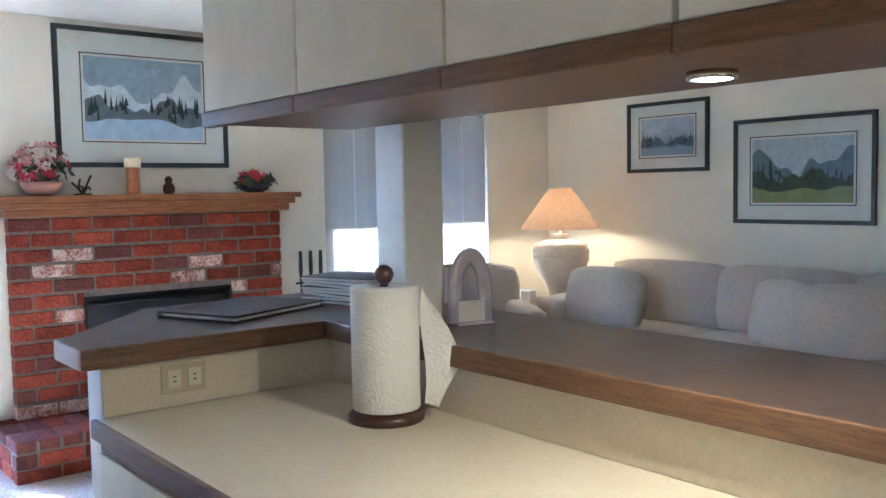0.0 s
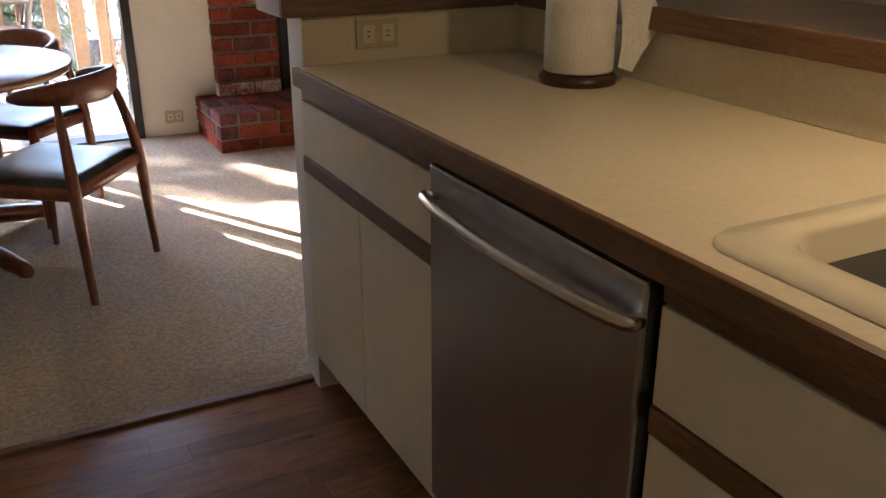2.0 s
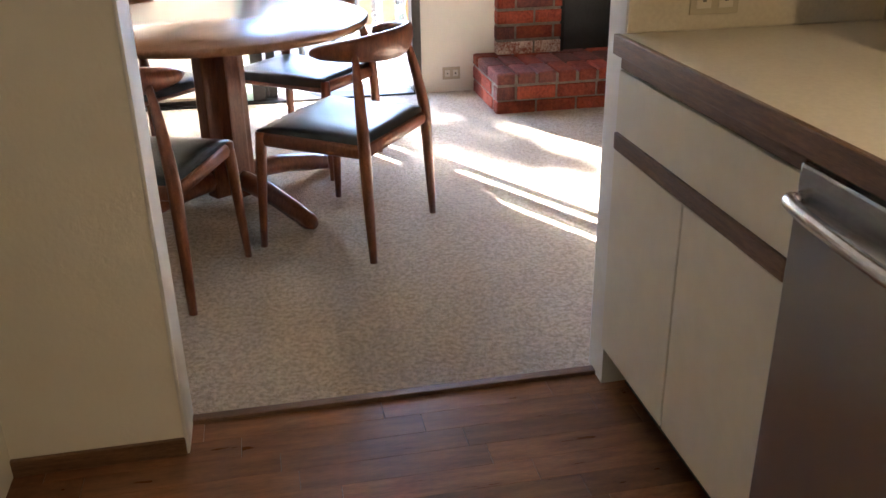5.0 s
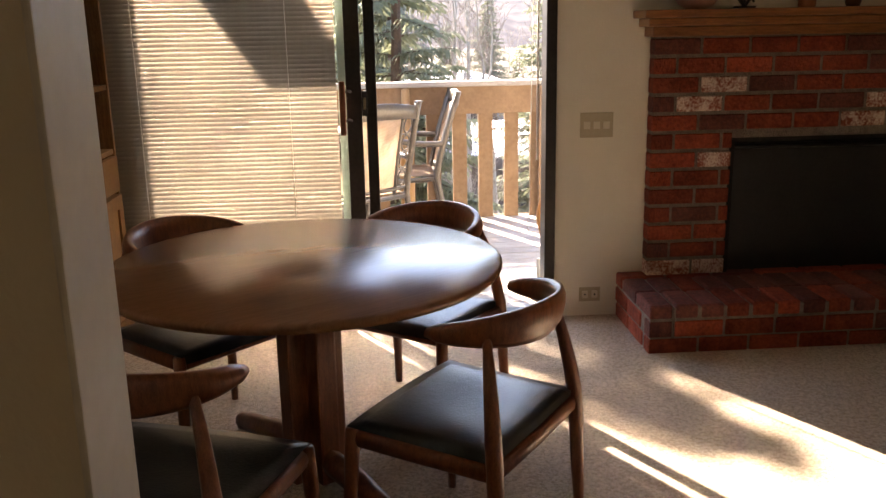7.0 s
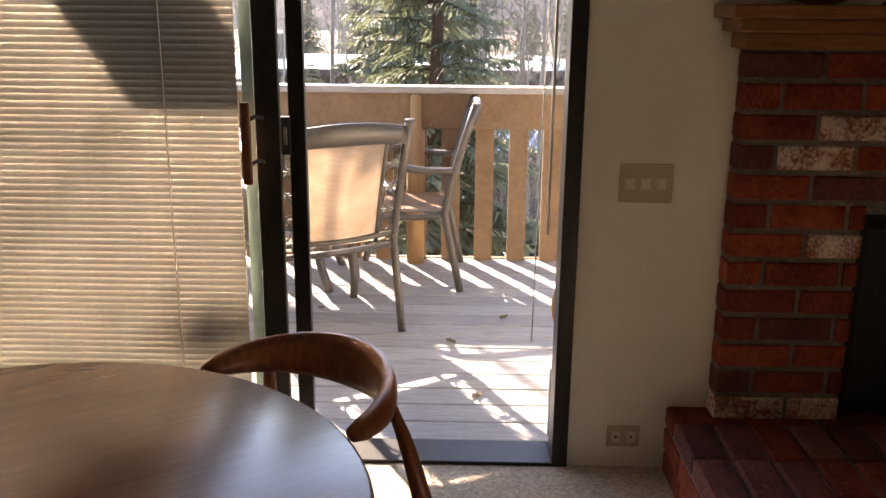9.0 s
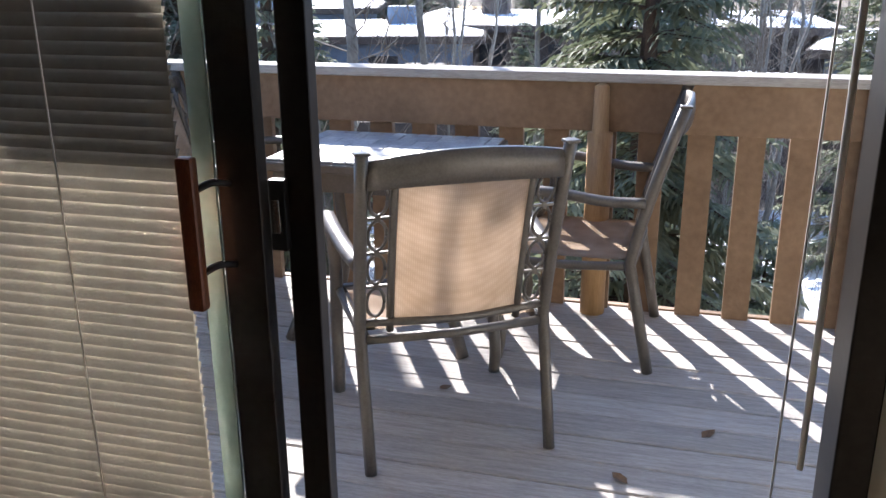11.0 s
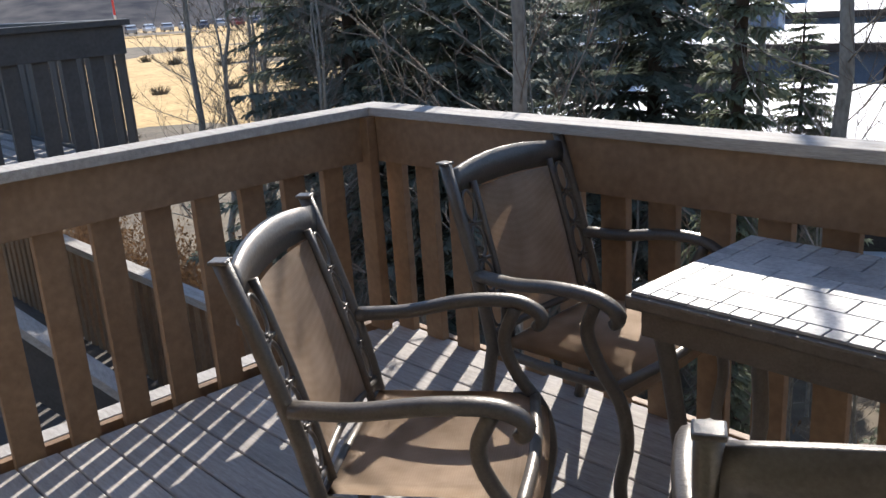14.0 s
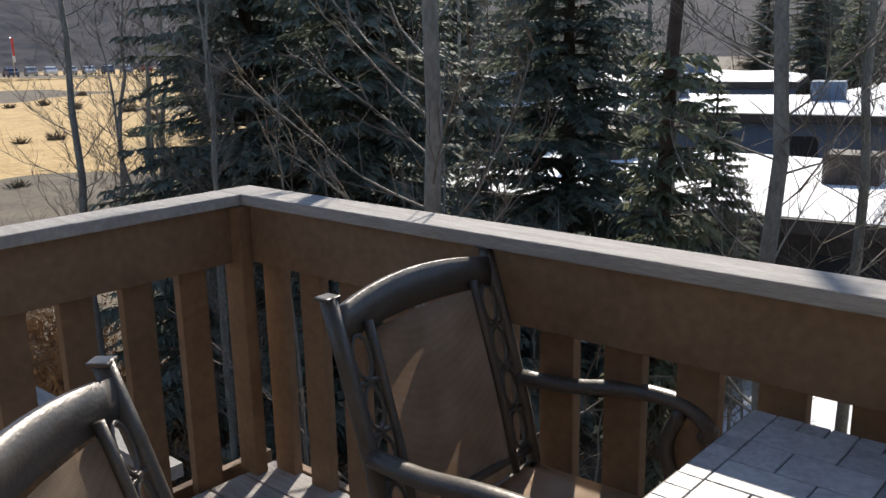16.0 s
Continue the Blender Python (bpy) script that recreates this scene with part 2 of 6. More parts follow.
def add_box(bm, x0, x1, y0, y1, z0, z1, bevel=0.0, m=None):
    vs = [bm.verts.new((x, y, z)) for z in (z0, z1) for y in (y0, y1) for x in (x0, x1)]
    fs = [bm.faces.new([vs[i] for i in f]) for f in ((0, 2, 3, 1), (4, 5, 7, 6), (0, 1, 5, 4), (2, 6, 7, 3), (0, 4, 6, 2), (1, 3, 7, 5))]
    if m:
        bmesh.ops.transform(bm, matrix=m, verts=vs)
    if bevel:
        es = list({e for f in fs for e in f.edges})
        bmesh.ops.bevel(bm, geom=es, offset=bevel, segments=2, affect="EDGES", profile=0.6)


def box(name, x0, x1, y0, y1, z0, z1, material, parent=None, bevel=0.003, label="", m=None):
    bm = bmesh.new()
    add_box(bm, x0, x1, y0, y1, z0, z1, bevel, m)
    return part(name, bm, material, parent, label)


def add_prism(bm, outline, z0, z1, bevel=0.0, m=None):
    a = [bm.verts.new((x, y, z0)) for x, y in outline]
    b = [bm.verts.new((x, y, z1)) for x, y in outline]
    n = len(outline)
    fs = [bm.faces.new(a[::-1]), bm.faces.new(b)]
    fs += [bm.faces.new((a[i], a[(i + 1) % n], b[(i + 1) % n], b[i])) for i in range(n)]
    if m:
        bmesh.ops.transform(bm, matrix=m, verts=a + b)
    if bevel:
        bmesh.ops.bevel(bm, geom=list(fs[0].edges) + list(fs[1].edges), offset=bevel, segments=2, affect="EDGES", profile=0.6)


def sweep(bm, pts, radii, n=10, flat=1.0, up=(0, 0, 1), caps=True):
    """A tube along pts. radii: one for each point; flat scales the section along the side vector."""
    pts = [Vector(p) for p in pts]
    if not hasattr(radii, "__len__"):
        radii = [radii] * len(pts)
    rings = []
    dirs = [(pts[min(i + 1, len(pts) - 1)] - pts[max(i - 1, 0)]).normalized() for i in range(len(pts))]
    u = Vector(up)
    carry = any(abs(d.dot(u)) > 0.97 for d in dirs)
    if abs(dirs[0].dot(u)) > 0.9:
        u = Vector((0, 1, 0)) if abs(dirs[0].y) < 0.9 else Vector((1, 0, 0))
    s = dirs[0].cross(u).normalized()
    for i, p in enumerate(pts):
        d = dirs[i]
        s = (s - d * d.dot(s)).normalized() if carry else d.cross(u).normalized()
        w = s.cross(d).normalized()
        rings.append([bm.verts.new(p + radii[i] * (flat * math.cos(a) * s + math.sin(a) * w)) for a in (2 * math.pi * k / n for k in range(n))])
    for r, q in zip(rings, rings[1:]):
        for k in range(n):
            bm.faces.new((r[k], r[(k + 1) % n], q[(k + 1) % n], q[k]))
    if caps:
        bm.faces.new(rings[0][::-1])
        bm.faces.new(rings[-1])


def curve(points, steps=6):
    """A smooth line through points."""
    P = [Vector(p) for p in points]
    P = [2 * P[0] - P[1]] + P + [2 * P[-1] - P[-2]]
    out = []
    for i in range(1, len(P) - 2):
        a, b, c, d = P[i - 1 : i + 3]
        for k in range(steps):
            t = k / steps
            out.append(0.5 * ((2 * b) + (c - a) * t + (2 * a - 5 * b + 4 * c - d) * t * t + (3 * b - 3 * c + d - a) * t**3))
    return out + [P[-2]]


def lathe(bm, profile, n=24, centre=(0, 0, 0)):
    cx, cy, cz = centre
    rings = [[bm.verts.new((cx + r * math.cos(a), cy + r * math.sin(a), cz + z)) for a in (2 * math.pi * k / n for k in range(n))] for r, z in profile]
    for r, q in zip(rings, rings[1:]):
        for k in range(n):
            bm.faces.new((r[k], r[(k + 1) % n], q[(k + 1) % n], q[k]))
    bm.faces.new(rings[0][::-1])
    bm.faces.new(rings[-1])


def tube(name, pts, radii, material, parent=None, n=10, flat=1.0, up=(0, 0, 1), label=""):
    bm = bmesh.new()
    sweep(bm, pts, radii, n, flat, up)
    return part(name, bm, material, parent, label, smooth=True)


def turned(name, profile, material, parent=None, n=24, centre=(0, 0, 0), label=""):
    bm = bmesh.new()
    lathe(bm, profile, n, centre)
    return part(name, bm, material, parent, label, smooth=True)


def structure(ob, label, category):
    return tagged(ob, label, category, kind="structure")


# ---- the shell: floors, walls, ceiling ----
WY, WY2 = 5.475, 5.60          # inner and outer face of the deck-side wall
H = 2.44
carpet = box("floor", -1.1, 6.0, 2.42, WY, -0.12, 0.010, CARPET, bevel=0)
structure(carpet, "beige cut-pile carpet through dining and living room", "floor")
carpet_south = box("floor_living", 2.30, 6.0, -2.5, 2.42, -0.12, 0.010, CARPET, bevel=0)
structure(carpet_south, "beige cut-pile carpet of the living room", "floor")
base_k = box("floor_kitchen", -0.2, 2.30, -2.5, 2.42, -0.12, -0.006, GROUT, bevel=0)
structure(base_k, "reddish oak plank floor of the kitchen", "floor")
strip = box("trim_threshold", 0.20, 1.27, 2.405, 2.435, -0.004, 0.012, OAK_X, bevel=0.004)
structure(strip, "dark wooden threshold strip between planks and carpet", "trim")
ceiling = box("ceiling", -1.3, 6.2, -2.7, WY2, H, H + 0.15, CEIL, bevel=0)
structure(ceiling, "off-white textured ceiling", "ceiling")


def wall(name, label, boxes, material=WALL):
    bm = bmesh.new()
    for b in boxes:
        add_box(bm, *b)
    return structure(part(name, bm, material), label, "wall")


DX0, DX1, DTOP = -0.72, 1.335, 2.06      # patio door opening
WX0, WX1, WZ0, WZ1 = 3.80, 5.31, 0.55, 2.06    # living room window opening
wall("wall_north", "cream painted wall with patio door and window openings", [
    (-1.25, DX0, WY, WY2, -0.12, H), (DX0, DX1, WY, WY2, DTOP, H), (DX1, WX0, WY, WY2, -0.12, H),
    (WX0, WX1, WY, WY2, -0.12, WZ0), (WX0, WX1, WY, WY2, WZ1, H), (WX1, 6.15, WY, WY2, -0.12, H)])
wall("wall_east", "cream painted wall behind the sofa", [(6.0, 6.15, -2.7, WY, -0.12, H)])
wall("wall_west", "cream painted wall beside the dining bench", [(-1.25, -1.1, 2.48, WY, -0.12, H)])
wall("wall_south", "cream painted kitchen end wall", [(-0.35, 6.15, -2.7, -2.5, -0.12, H)])
wall("wall_kitchen_west", "cream painted kitchen side wall", [(-0.35, -0.18, -2.5, 2.295, -0.12, H)])
pier = wall("wall_pier", "cream painted wall end beside the kitchen opening", [(-1.25, 0.203, 2.295, 2.44, -0.12, H)])
bb = box("baseboard_pier", -0.18, 0.206, 2.283, 2.295, 0, 0.045, OAK_X, bevel=0.003)
structure(bb, "low brown vinyl base at the foot of the wall end", "baseboard")
bead = box("trim_corner", 0.203, 0.212, 2.289, 2.446, 0, H, WHITE, bevel=0.003)
structure(bead, "white corner bead on the wall end", "trim")

# half wall that carries the raised bar
wall("wall_half", "white half wall behind the kitchen counter", [(1.262, 2.02, 2.36, 2.455, 0, 1.04), (1.905, 2.02, -2.4, 2.36, 0, 1.04)], WHITE)
bm = bmesh.new()
add_prism(bm, [(1.222, 2.336), (1.872, 2.336), (1.872, -2.4), (2.345, -2.4), (2.345, 2.99), (1.60, 2.99), (1.222, 2.535)], 1.0415, 1.084, 0.004)
bar = part("bar_top", bm, BAR_TOP)
tagged(bar, "raised L-shaped breakfast bar with dark brown laminate top", "counter")
box("edge_strip", 1.858, 1.872, -2.4, 2.322, 1.036, 1.087, OAK_Y, bar, 0.004, "oak edge banding")
box("edge_strip", 1.208, 1.858, 2.322, 2.336, 1.036, 1.087, OAK_X, bar, 0.004, "oak edge banding")
box("edge_strip", 1.208, 1.222, 2.336, 2.535, 1.036, 1.087, OAK_Y, bar, 0.004, "oak edge banding")
col_ob = box("column", 1.95, 2.08, 2.07, 2.195, 1.084, H, WHITE, bevel=0.006)
structure(col_ob, "square white painted post standing on the bar", "column")

# ---- kitchen run ----
counter = thing("countertop", pose(0, 0, 0), "cream laminate kitchen worktop with brown wood edge", "countertop")
bm = bmesh.new()
SX0, SX1, SY0, SY1 = 1.36, 1.80, 0.28, 0.965       # sink cut-out
lev = []
for z in (0.877, 0.915):
    for (x0, x1, y0, y1) in ((1.248, 1.892, -2.4, 2.345), (SX0, SX1, SY0, SY1)):
        lev.append([bm.verts.new((x, y, z)) for x, y in ((x0, y0), (x1, y0), (x1, y1), (x0, y1))])
for k in range(4):
    q = (k + 1) % 4
    bm.faces.new((lev[2][k], lev[2][q], lev[3][q], lev[3][k]))
    bm.faces.new((lev[0][q], lev[0][k], lev[1][k], lev[1][q]))
    bm.faces.new((lev[0][k], lev[0][q], lev[2][q], lev[2][k]))
    bm.faces.new((lev[1][q], lev[1][k], lev[3][k], lev[3][q]))
part("worktop", bm, COUNTER, counter)
box("edge_strip", 1.232, 1.248, -2.4, 2.352, 0.872, 0.9165, OAK_Y, counter, 0.004, "brown oak edge")
box("backsplash", 1.892, 1.905, -2.4, 2.347, 0.915, 1.036, COUNTER, counter, 0.002)
box("backsplash", 1.262, 1.892, 2.347, 2.360, 0.915, 1.036, COUNTER, counter, 0.002)

outlet_k = thing("outlet", pose(1.46, 2.345, 0.985), "beige double socket plate on the backsplash", "outlet")
box("plate", -0.058, 0.058, -0.005, 0.0, -0.036, 0.036, PLATE, outlet_k, 0.002)
for sx in (-0.026, 0.026):
    box("socket", sx - 0.017, sx + 0.017, -0.008, -0.005, -0.022, 0.022, PLATE_LIGHT, outlet_k, 0.002)
    for dz in (-0.006, 0.006):
        box("slot", sx - 0.004, sx + 0.004, -0.0095, -0.008, dz - 0.0015, dz + 0.0015, BLACK, outlet_k, 0)


def base_cabinet(y0, y1, doors, drawers, label):
    c = thing("base_cabinet", pose(1.25, y0, 0), label, "cabinet", "kitchen base cabinets")
    w = y1 - y0
    bm = bmesh.new()
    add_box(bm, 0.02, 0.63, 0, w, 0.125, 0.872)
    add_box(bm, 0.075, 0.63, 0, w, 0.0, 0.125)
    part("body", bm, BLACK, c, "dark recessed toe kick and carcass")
    box("top_rail", 0.004, 0.02, 0, w, 0.838, 0.870, OAK_Y, c, 0.003, "brown oak finger rail")
    for k in range(drawers):
        a, b = w * k / drawers, w * (k + 1) / drawers
        d = box("drawer_front", 0.0, 0.02, a + 0.004, b - 0.004, 0.695, 0.836, LAMINATE, c, 0.003)
    box("middle_rail", -0.003, 0.02, 0.002, w - 0.002, 0.652, 0.693, OAK_Y, c, 0.005, "brown oak finger rail")
    for k in range(doors):
        a, b = w * k / doors, w * (k + 1) / doors
        box("door", 0.0, 0.02, a + 0.003, b - 0.003, 0.122, 0.650, LAMINATE, c, 0.003)
    return c


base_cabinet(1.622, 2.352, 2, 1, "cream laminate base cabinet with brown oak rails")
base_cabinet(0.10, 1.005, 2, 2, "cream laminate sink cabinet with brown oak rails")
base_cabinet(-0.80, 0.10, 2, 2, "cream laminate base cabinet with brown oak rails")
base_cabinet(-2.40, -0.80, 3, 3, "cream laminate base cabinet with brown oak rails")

dw = thing("dishwasher", pose(1.25, 1.012, 0), "stainless steel dishwasher with a curved bar handle", "dishwasher")
bm = bmesh.new()
add_box(bm, 0.03, 0.60, 0.004, 0.602, 0.15, 0.866)
add_box(bm, 0.07, 0.60, 0.0, 0.606, 0.0, 0.15)
part("body", bm, BLACK, dw, "black carcass and kick plate")
box("door_panel", -0.012, 0.03, 0.006, 0.600, 0.152, 0.862, STEEL, dw, 0.006, "brushed stainless steel front")
hp = curve([(-0.010, 0.016, 0.805), (-0.030, 0.020, 0.805), (-0.043, 0.11, 0.803), (-0.052, 0.303, 0.801), (-0.043, 0.496, 0.803), (-0.030, 0.586, 0.805), (-0.010, 0.590, 0.805)], 5)
tube("handle", hp, 0.0115, STEEL_BAR, dw, 12, label="curved satin steel bar handle")

sink = thing("sink", pose(0, 0, 0.915), "bone enamel drop-in kitchen sink", "sink")


def rounded(x0, x1, y0, y1, r, n=6):
    out = []
    for cx, cy, a0 in ((x1 - r, y1 - r, 0), (x0 + r, y1 - r, 90), (x0 + r, y0 + r, 180), (x1 - r, y0 + r, 270)):
        out += [(cx + r * math.cos(radians(a0 + 90 * k / n)), cy + r * math.sin(radians(a0 + 90 * k / n))) for k in range(n + 1)]
    return out


bm = bmesh.new()
rings = []
for x0, x1, y0, y1, r, z in ((1.287, 1.845, 0.20, 1.002, 0.06, 0.001), (1.292, 1.840, 0.205, 0.997, 0.058, 0.008), (1.352, 1.80, 0.27, 0.952, 0.07, 0.009), (1.364, 1.79, 0.282, 0.944, 0.07, 0.001), (1.375, 1.78, 0.29, 0.938, 0.07, -0.15), (1.41, 1.745, 0.325, 0.91, 0.06, -0.185)):
    rings.append([bm.verts.new((x, y, z)) for x, y in rounded(x0, x1, y0, y1, r)])
for r, q in zip(rings, rings[1:]):
    for k in range(len(r)):
        bm.faces.new((r[k], r[(k + 1) % len(r)], q[(k + 1) % len(r)], q[k]))
bm.faces.new(rings[-1])
part("basin", bm, BONE, sink, smooth=True)
turned("drain", [(0.042, 0), (0.042, 0.003), (0.03, 0.004), (0.026, -0.001)], STEEL_BAR, sink, 20, (1.58, 0.62, -0.185), "steel drain")

# ---- wall cabinets hung over the bar ----
UZ = 1.60
upper_doors = [2.20, 1.775, 1.318, 0.889, 0.46, 0.03, -0.42]
for a, b in zip(upper_doors, upper_doors[1:]):
    c = thing("wall_cabinet", pose(1.475, b, UZ), "cream laminate wall cabinet with brown oak bottom rail", "cabinet", "wall cabinets over the bar")
    w = a - b
    box("body", 0.02, 0.40, 0, w, 0.012, H - UZ, LAMINATE, c, 0.002)
    box("door", 0.0, 0.02, 0.004, w - 0.004, 0.030, H - UZ - 0.03, LAMINATE, c, 0.003)
    box("bottom_rail", -0.008, 0.02, 0.001, w - 0.001, -0.008, 0.028, OAK_Y, c, 0.004, "brown oak finger rail")
    box("underside", 0.02, 0.40, 0, w, 0.0, 0.012, OAK_Y, c, 0.001, "brown wood underside")
PUCK = glow("warm_puck_lens", (1.0, 0.86, 0.62), 1.2)
# The puck at -0.1 is an added one, out of view, for more warm light.
for py in (0.99, -0.1):
    pk = thing("puck_light", pose(1.70, py, UZ), "round warm under-cabinet light, switched on", "light", "under-cabinet lights")
    turned("rim", [(0.036, 0), (0.036, -0.012), (0.030, -0.012), (0.030, 0)], STEEL_BAR, pk, 24)
    turned("lens", [(0.029, -0.004), (0.029, -0.011), (0.02, -0.0125)], PUCK, pk, 24)
    ld = bpy.data.lights.new("puck_lamp", "AREA")
    ld.shape, ld.size, ld.energy, ld.color = "DISK", 0.06, 0.16, (1.0, 0.74, 0.42)
    lo = new("puck_lamp", ld)
    lo.location = (1.70, py, UZ - 0.02)

kl = thing("ceiling_light", pose(0.55, -0.25, H), "long kitchen ceiling light with warm diffuser, switched on", "light")
box("frame", -0.17, 0.17, -0.63, 0.63, -0.05, 0.0, OAK_Y, kl, 0.006)
box("diffuser", -0.15, 0.15, -0.61, 0.61, -0.075, -0.05, glow("warm_diffuser", (1.0, 0.83, 0.6), 0.15), kl, 0.01)

# ---- things on the counter and bar ----
pt = thing("paper_towel_holder", pose(1.752, 1.885, 0.915), "paper towel roll on a dark turned wood holder", "paper towel")
turned("base", [(0.085, 0), (0.088, 0.006), (0.088, 0.016), (0.078, 0.024), (0.02, 0.026)], DARKWOOD, pt, 32)
turned("rod", [(0.010, 0.024), (0.010, 0.318)], DARKWOOD, pt, 12)
turned("knob", [(0.010, 0.312), (0.016, 0.318), (0.022, 0.328), (0.023, 0.337), (0.018, 0.349), (0.006, 0.356)], DARKWOOD, pt, 20, label="dark round finial")
turned("roll", [(0.02, 0.028), (0.076, 0.028), (0.078, 0.032), (0.078, 0.302), (0.076, 0.308), (0.02, 0.308), (0.02, 0.30)], PAPER, pt, 40, label="white paper roll")
bm = bmesh.new()
rows = []
for i in range(7):
    z = 0.308 - 0.27 * i / 6
    wdt = 0.02 + 0.115 * math.sin(math.pi * min(1, (i + 0.6) / 6.2) * 0.62) * (1 if i < 4 else (7 - i) / 3.4)
    rows.append([bm.verts.new((0.064 + wdt * u * 0.5, -0.058 - wdt * u * 0.5 + 0.010 * math.sin(3 * u + i), z - 0.05 * u * (1 if i < 3 else 0.2))) for u in (0, 0.25, 0.5, 0.75, 1.0)])
for r, q in zip(rows, rows[1:]):
    for k in range(4):
        bm.faces.new((r[k], r[k + 1], q[k + 1], q[k]))
part("loose_sheet", bm, PAPER, pt, "torn loose paper sheet", smooth=True)

fold = thing("menu_folder", pose(1.79, 2.67, 1.084, 0, 0, 22), "dark leatherette folder lying on the bar", "folder")
box("cover", -0.20, 0.20, -0.15, 0.15, 0.0, 0.006, LEATHER, fold, 0.002)
box("page_block", -0.19, 0.19, -0.14, 0.14, 0.006, 0.015, PAPER, fold, 0.001)
box("cover", -0.20, 0.20, -0.15, 0.15, 0.015, 0.021, LEATHER, fold, 0.002)
stack_cols = [(0.05, 0.06, 0.09), (0.30, 0.32, 0.36), (0.10, 0.12, 0.20), (0.42, 0.40, 0.42), (0.05, 0.05, 0.06), (0.18, 0.22, 0.32), (0.35, 0.33, 0.34), (0.07, 0.08, 0.12)]
for k, c in enumerate(stack_cols):
    mg = thing("magazine", pose(2.18, 2.66, 1.084 + 0.0105 * k, 0, 0, 12 + 9 * math.sin(k * 2.1)), "glossy magazine in a stack on the bar", "magazine", "stacked magazines")
    mm = mat("magazine_cover_" + "abcdefgh"[k], c, tuple(min(1, x * 1.5) for x in c), 0.25, 12)
    box("cover", -0.105, 0.105, -0.14, 0.14, 0.0078, 0.0103, mm, mg, 0)
    box("page_block", -0.103, 0.103, -0.138, 0.138, 0.0, 0.0078, PAPER, mg, 0)
nh = thing("napkin_holder", pose(2.120, 2.012, 1.084, 0, 0, -12), "pale lilac arched napkin holder on the bar", "napkin holder")
arc = [(0.046 * math.cos(a), 0.0, 0.075 + 0.105 * math.sin(a)) for a in (math.pi * k / 14 for k in range(15))]
tube("arch", [(0.046, 0.0, 0.004)] + arc + [(-0.046, 0.0, 0.004)], 0.009, LILAC, nh, 8, 2.4)
box("base", -0.055, 0.055, -0.034, 0.034, 0, 0.006, LILAC, nh, 0.002)
box("napkin_stack", -0.04, 0.04, -0.009, 0.009, 0.006, 0.06, PAPER, nh, 0.003)
cup = thing("coaster_stack", pose(2.215, 2.09, 1.084), "small stack of dark coasters on the bar", "coaster")
turned("coasters", [(0.026, 0), (0.026, 0.022), (0.022, 0.024)], LEATHER, cup, 20)

# ---- fireplace ----
FX0, FX1, FY, FZ0, FZ1 = 1.767, 3.408, 5.395, 0.215, 1.330
BX0, BX1, BZ1 = 2.147, 3.053, 0.865
fire = thing("fireplace", pose(0, 0, 0), "red brick fireplace with raised hearth and black firebox", "fireplace")
for b in ((FX0 + 0.006, BX0 - 0.006, FZ0, FZ1), (BX1 + 0.006, FX1 - 0.006, FZ0, FZ1), (BX0 - 0.006, BX1 + 0.006, BZ1 + 0.004, FZ1)):
    box("mortar_bed", b[0], b[1], FY + 0.008, WY, b[2], b[3], MORTAR, fire, 0, "grey mortar")
bm = bmesh.new()
add_box(bm, 1.652, 3.41, 4.934, WY, 0, FZ0 - 0.006)
part("hearth_bed", bm, MORTAR, fire, "grey mortar of the raised hearth")
fb = bmesh.new()
add_box(fb, BX0 - 0.006, BX0 + 0.02, FY + 0.012, WY + 0.10, FZ0, BZ1)
add_box(fb, BX1 - 0.02, BX1 + 0.006, FY + 0.012, WY + 0.10, FZ0, BZ1)
add_box(fb, BX0, BX1, WY - 0.002, WY + 0.12, FZ0, BZ1)
add_box(fb, BX0, BX1, FY + 0.03, WY, BZ1 - 0.02, BZ1 + 0.004)
part("firebox", fb, SOOT, fire, "black sooty firebox")
screen = part("fire_screen", (lambda b: (add_box(b, BX0 + 0.004, BX1 - 0.004, FY + 0.05, FY + 0.06, FZ0 + 0.002, BZ1 - 0.03), b)[1])(bmesh.new()), BLACK, fire, "black mesh fire screen")
tube("screen_rail", [(BX0 + 0.01, FY + 0.03, BZ1 - 0.045), (BX1 - 0.01, FY + 0.03, BZ1 - 0.045)], 0.008, BLACK, fire, 8)
mt = thing("mantel_shelf", pose(0, 0, 0), "golden oak mantel shelf with stepped moulding", "mantel")
bm = bmesh.new()
add_box(bm, 1.685, 3.505, 5.275, WY, 1.412, 1.447, 0.006)
part("shelf", bm, MANTEL, mt)
box("moulding", 1.712, 3.475, 5.305, WY, 1.375, 1.412, MANTEL, mt, 0.008)
box("frieze", 1.74, 3.445, 5.335, WY, 1.331, 1.375, MANTEL, mt, 0.006)

# ---- patio door, blinds ----
door = thing("door_1", pose(0, 0, 0), "sliding glass patio door in dark bronze frame, standing open", "door", kind="structure")
bm = bmesh.new()
add_box(bm, DX1 - 0.045, DX1 + 0.004, WY - 0.012, WY2 - 0.02, 0.0, DTOP, 0.003)
part("jamb", bm, DARK_FRAME, door)
bm = bmesh.new()
add_box(bm, DX0 - 0.004, DX0 + 0.045, WY - 0.012, WY2 - 0.02, 0.0, DTOP, 0.003)
part("jamb", bm, DARK_FRAME, door)
box("head", DX0 + 0.045, DX1 - 0.045, WY - 0.012, WY2 + 0.01, DTOP - 0.05, DTOP + 0.004, DARK_FRAME, door)
box("sill_track", DX0 + 0.045, DX1 - 0.045, WY - 0.012, WY2 + 0.01, -0.01, 0.022, DARK_FRAME, door)


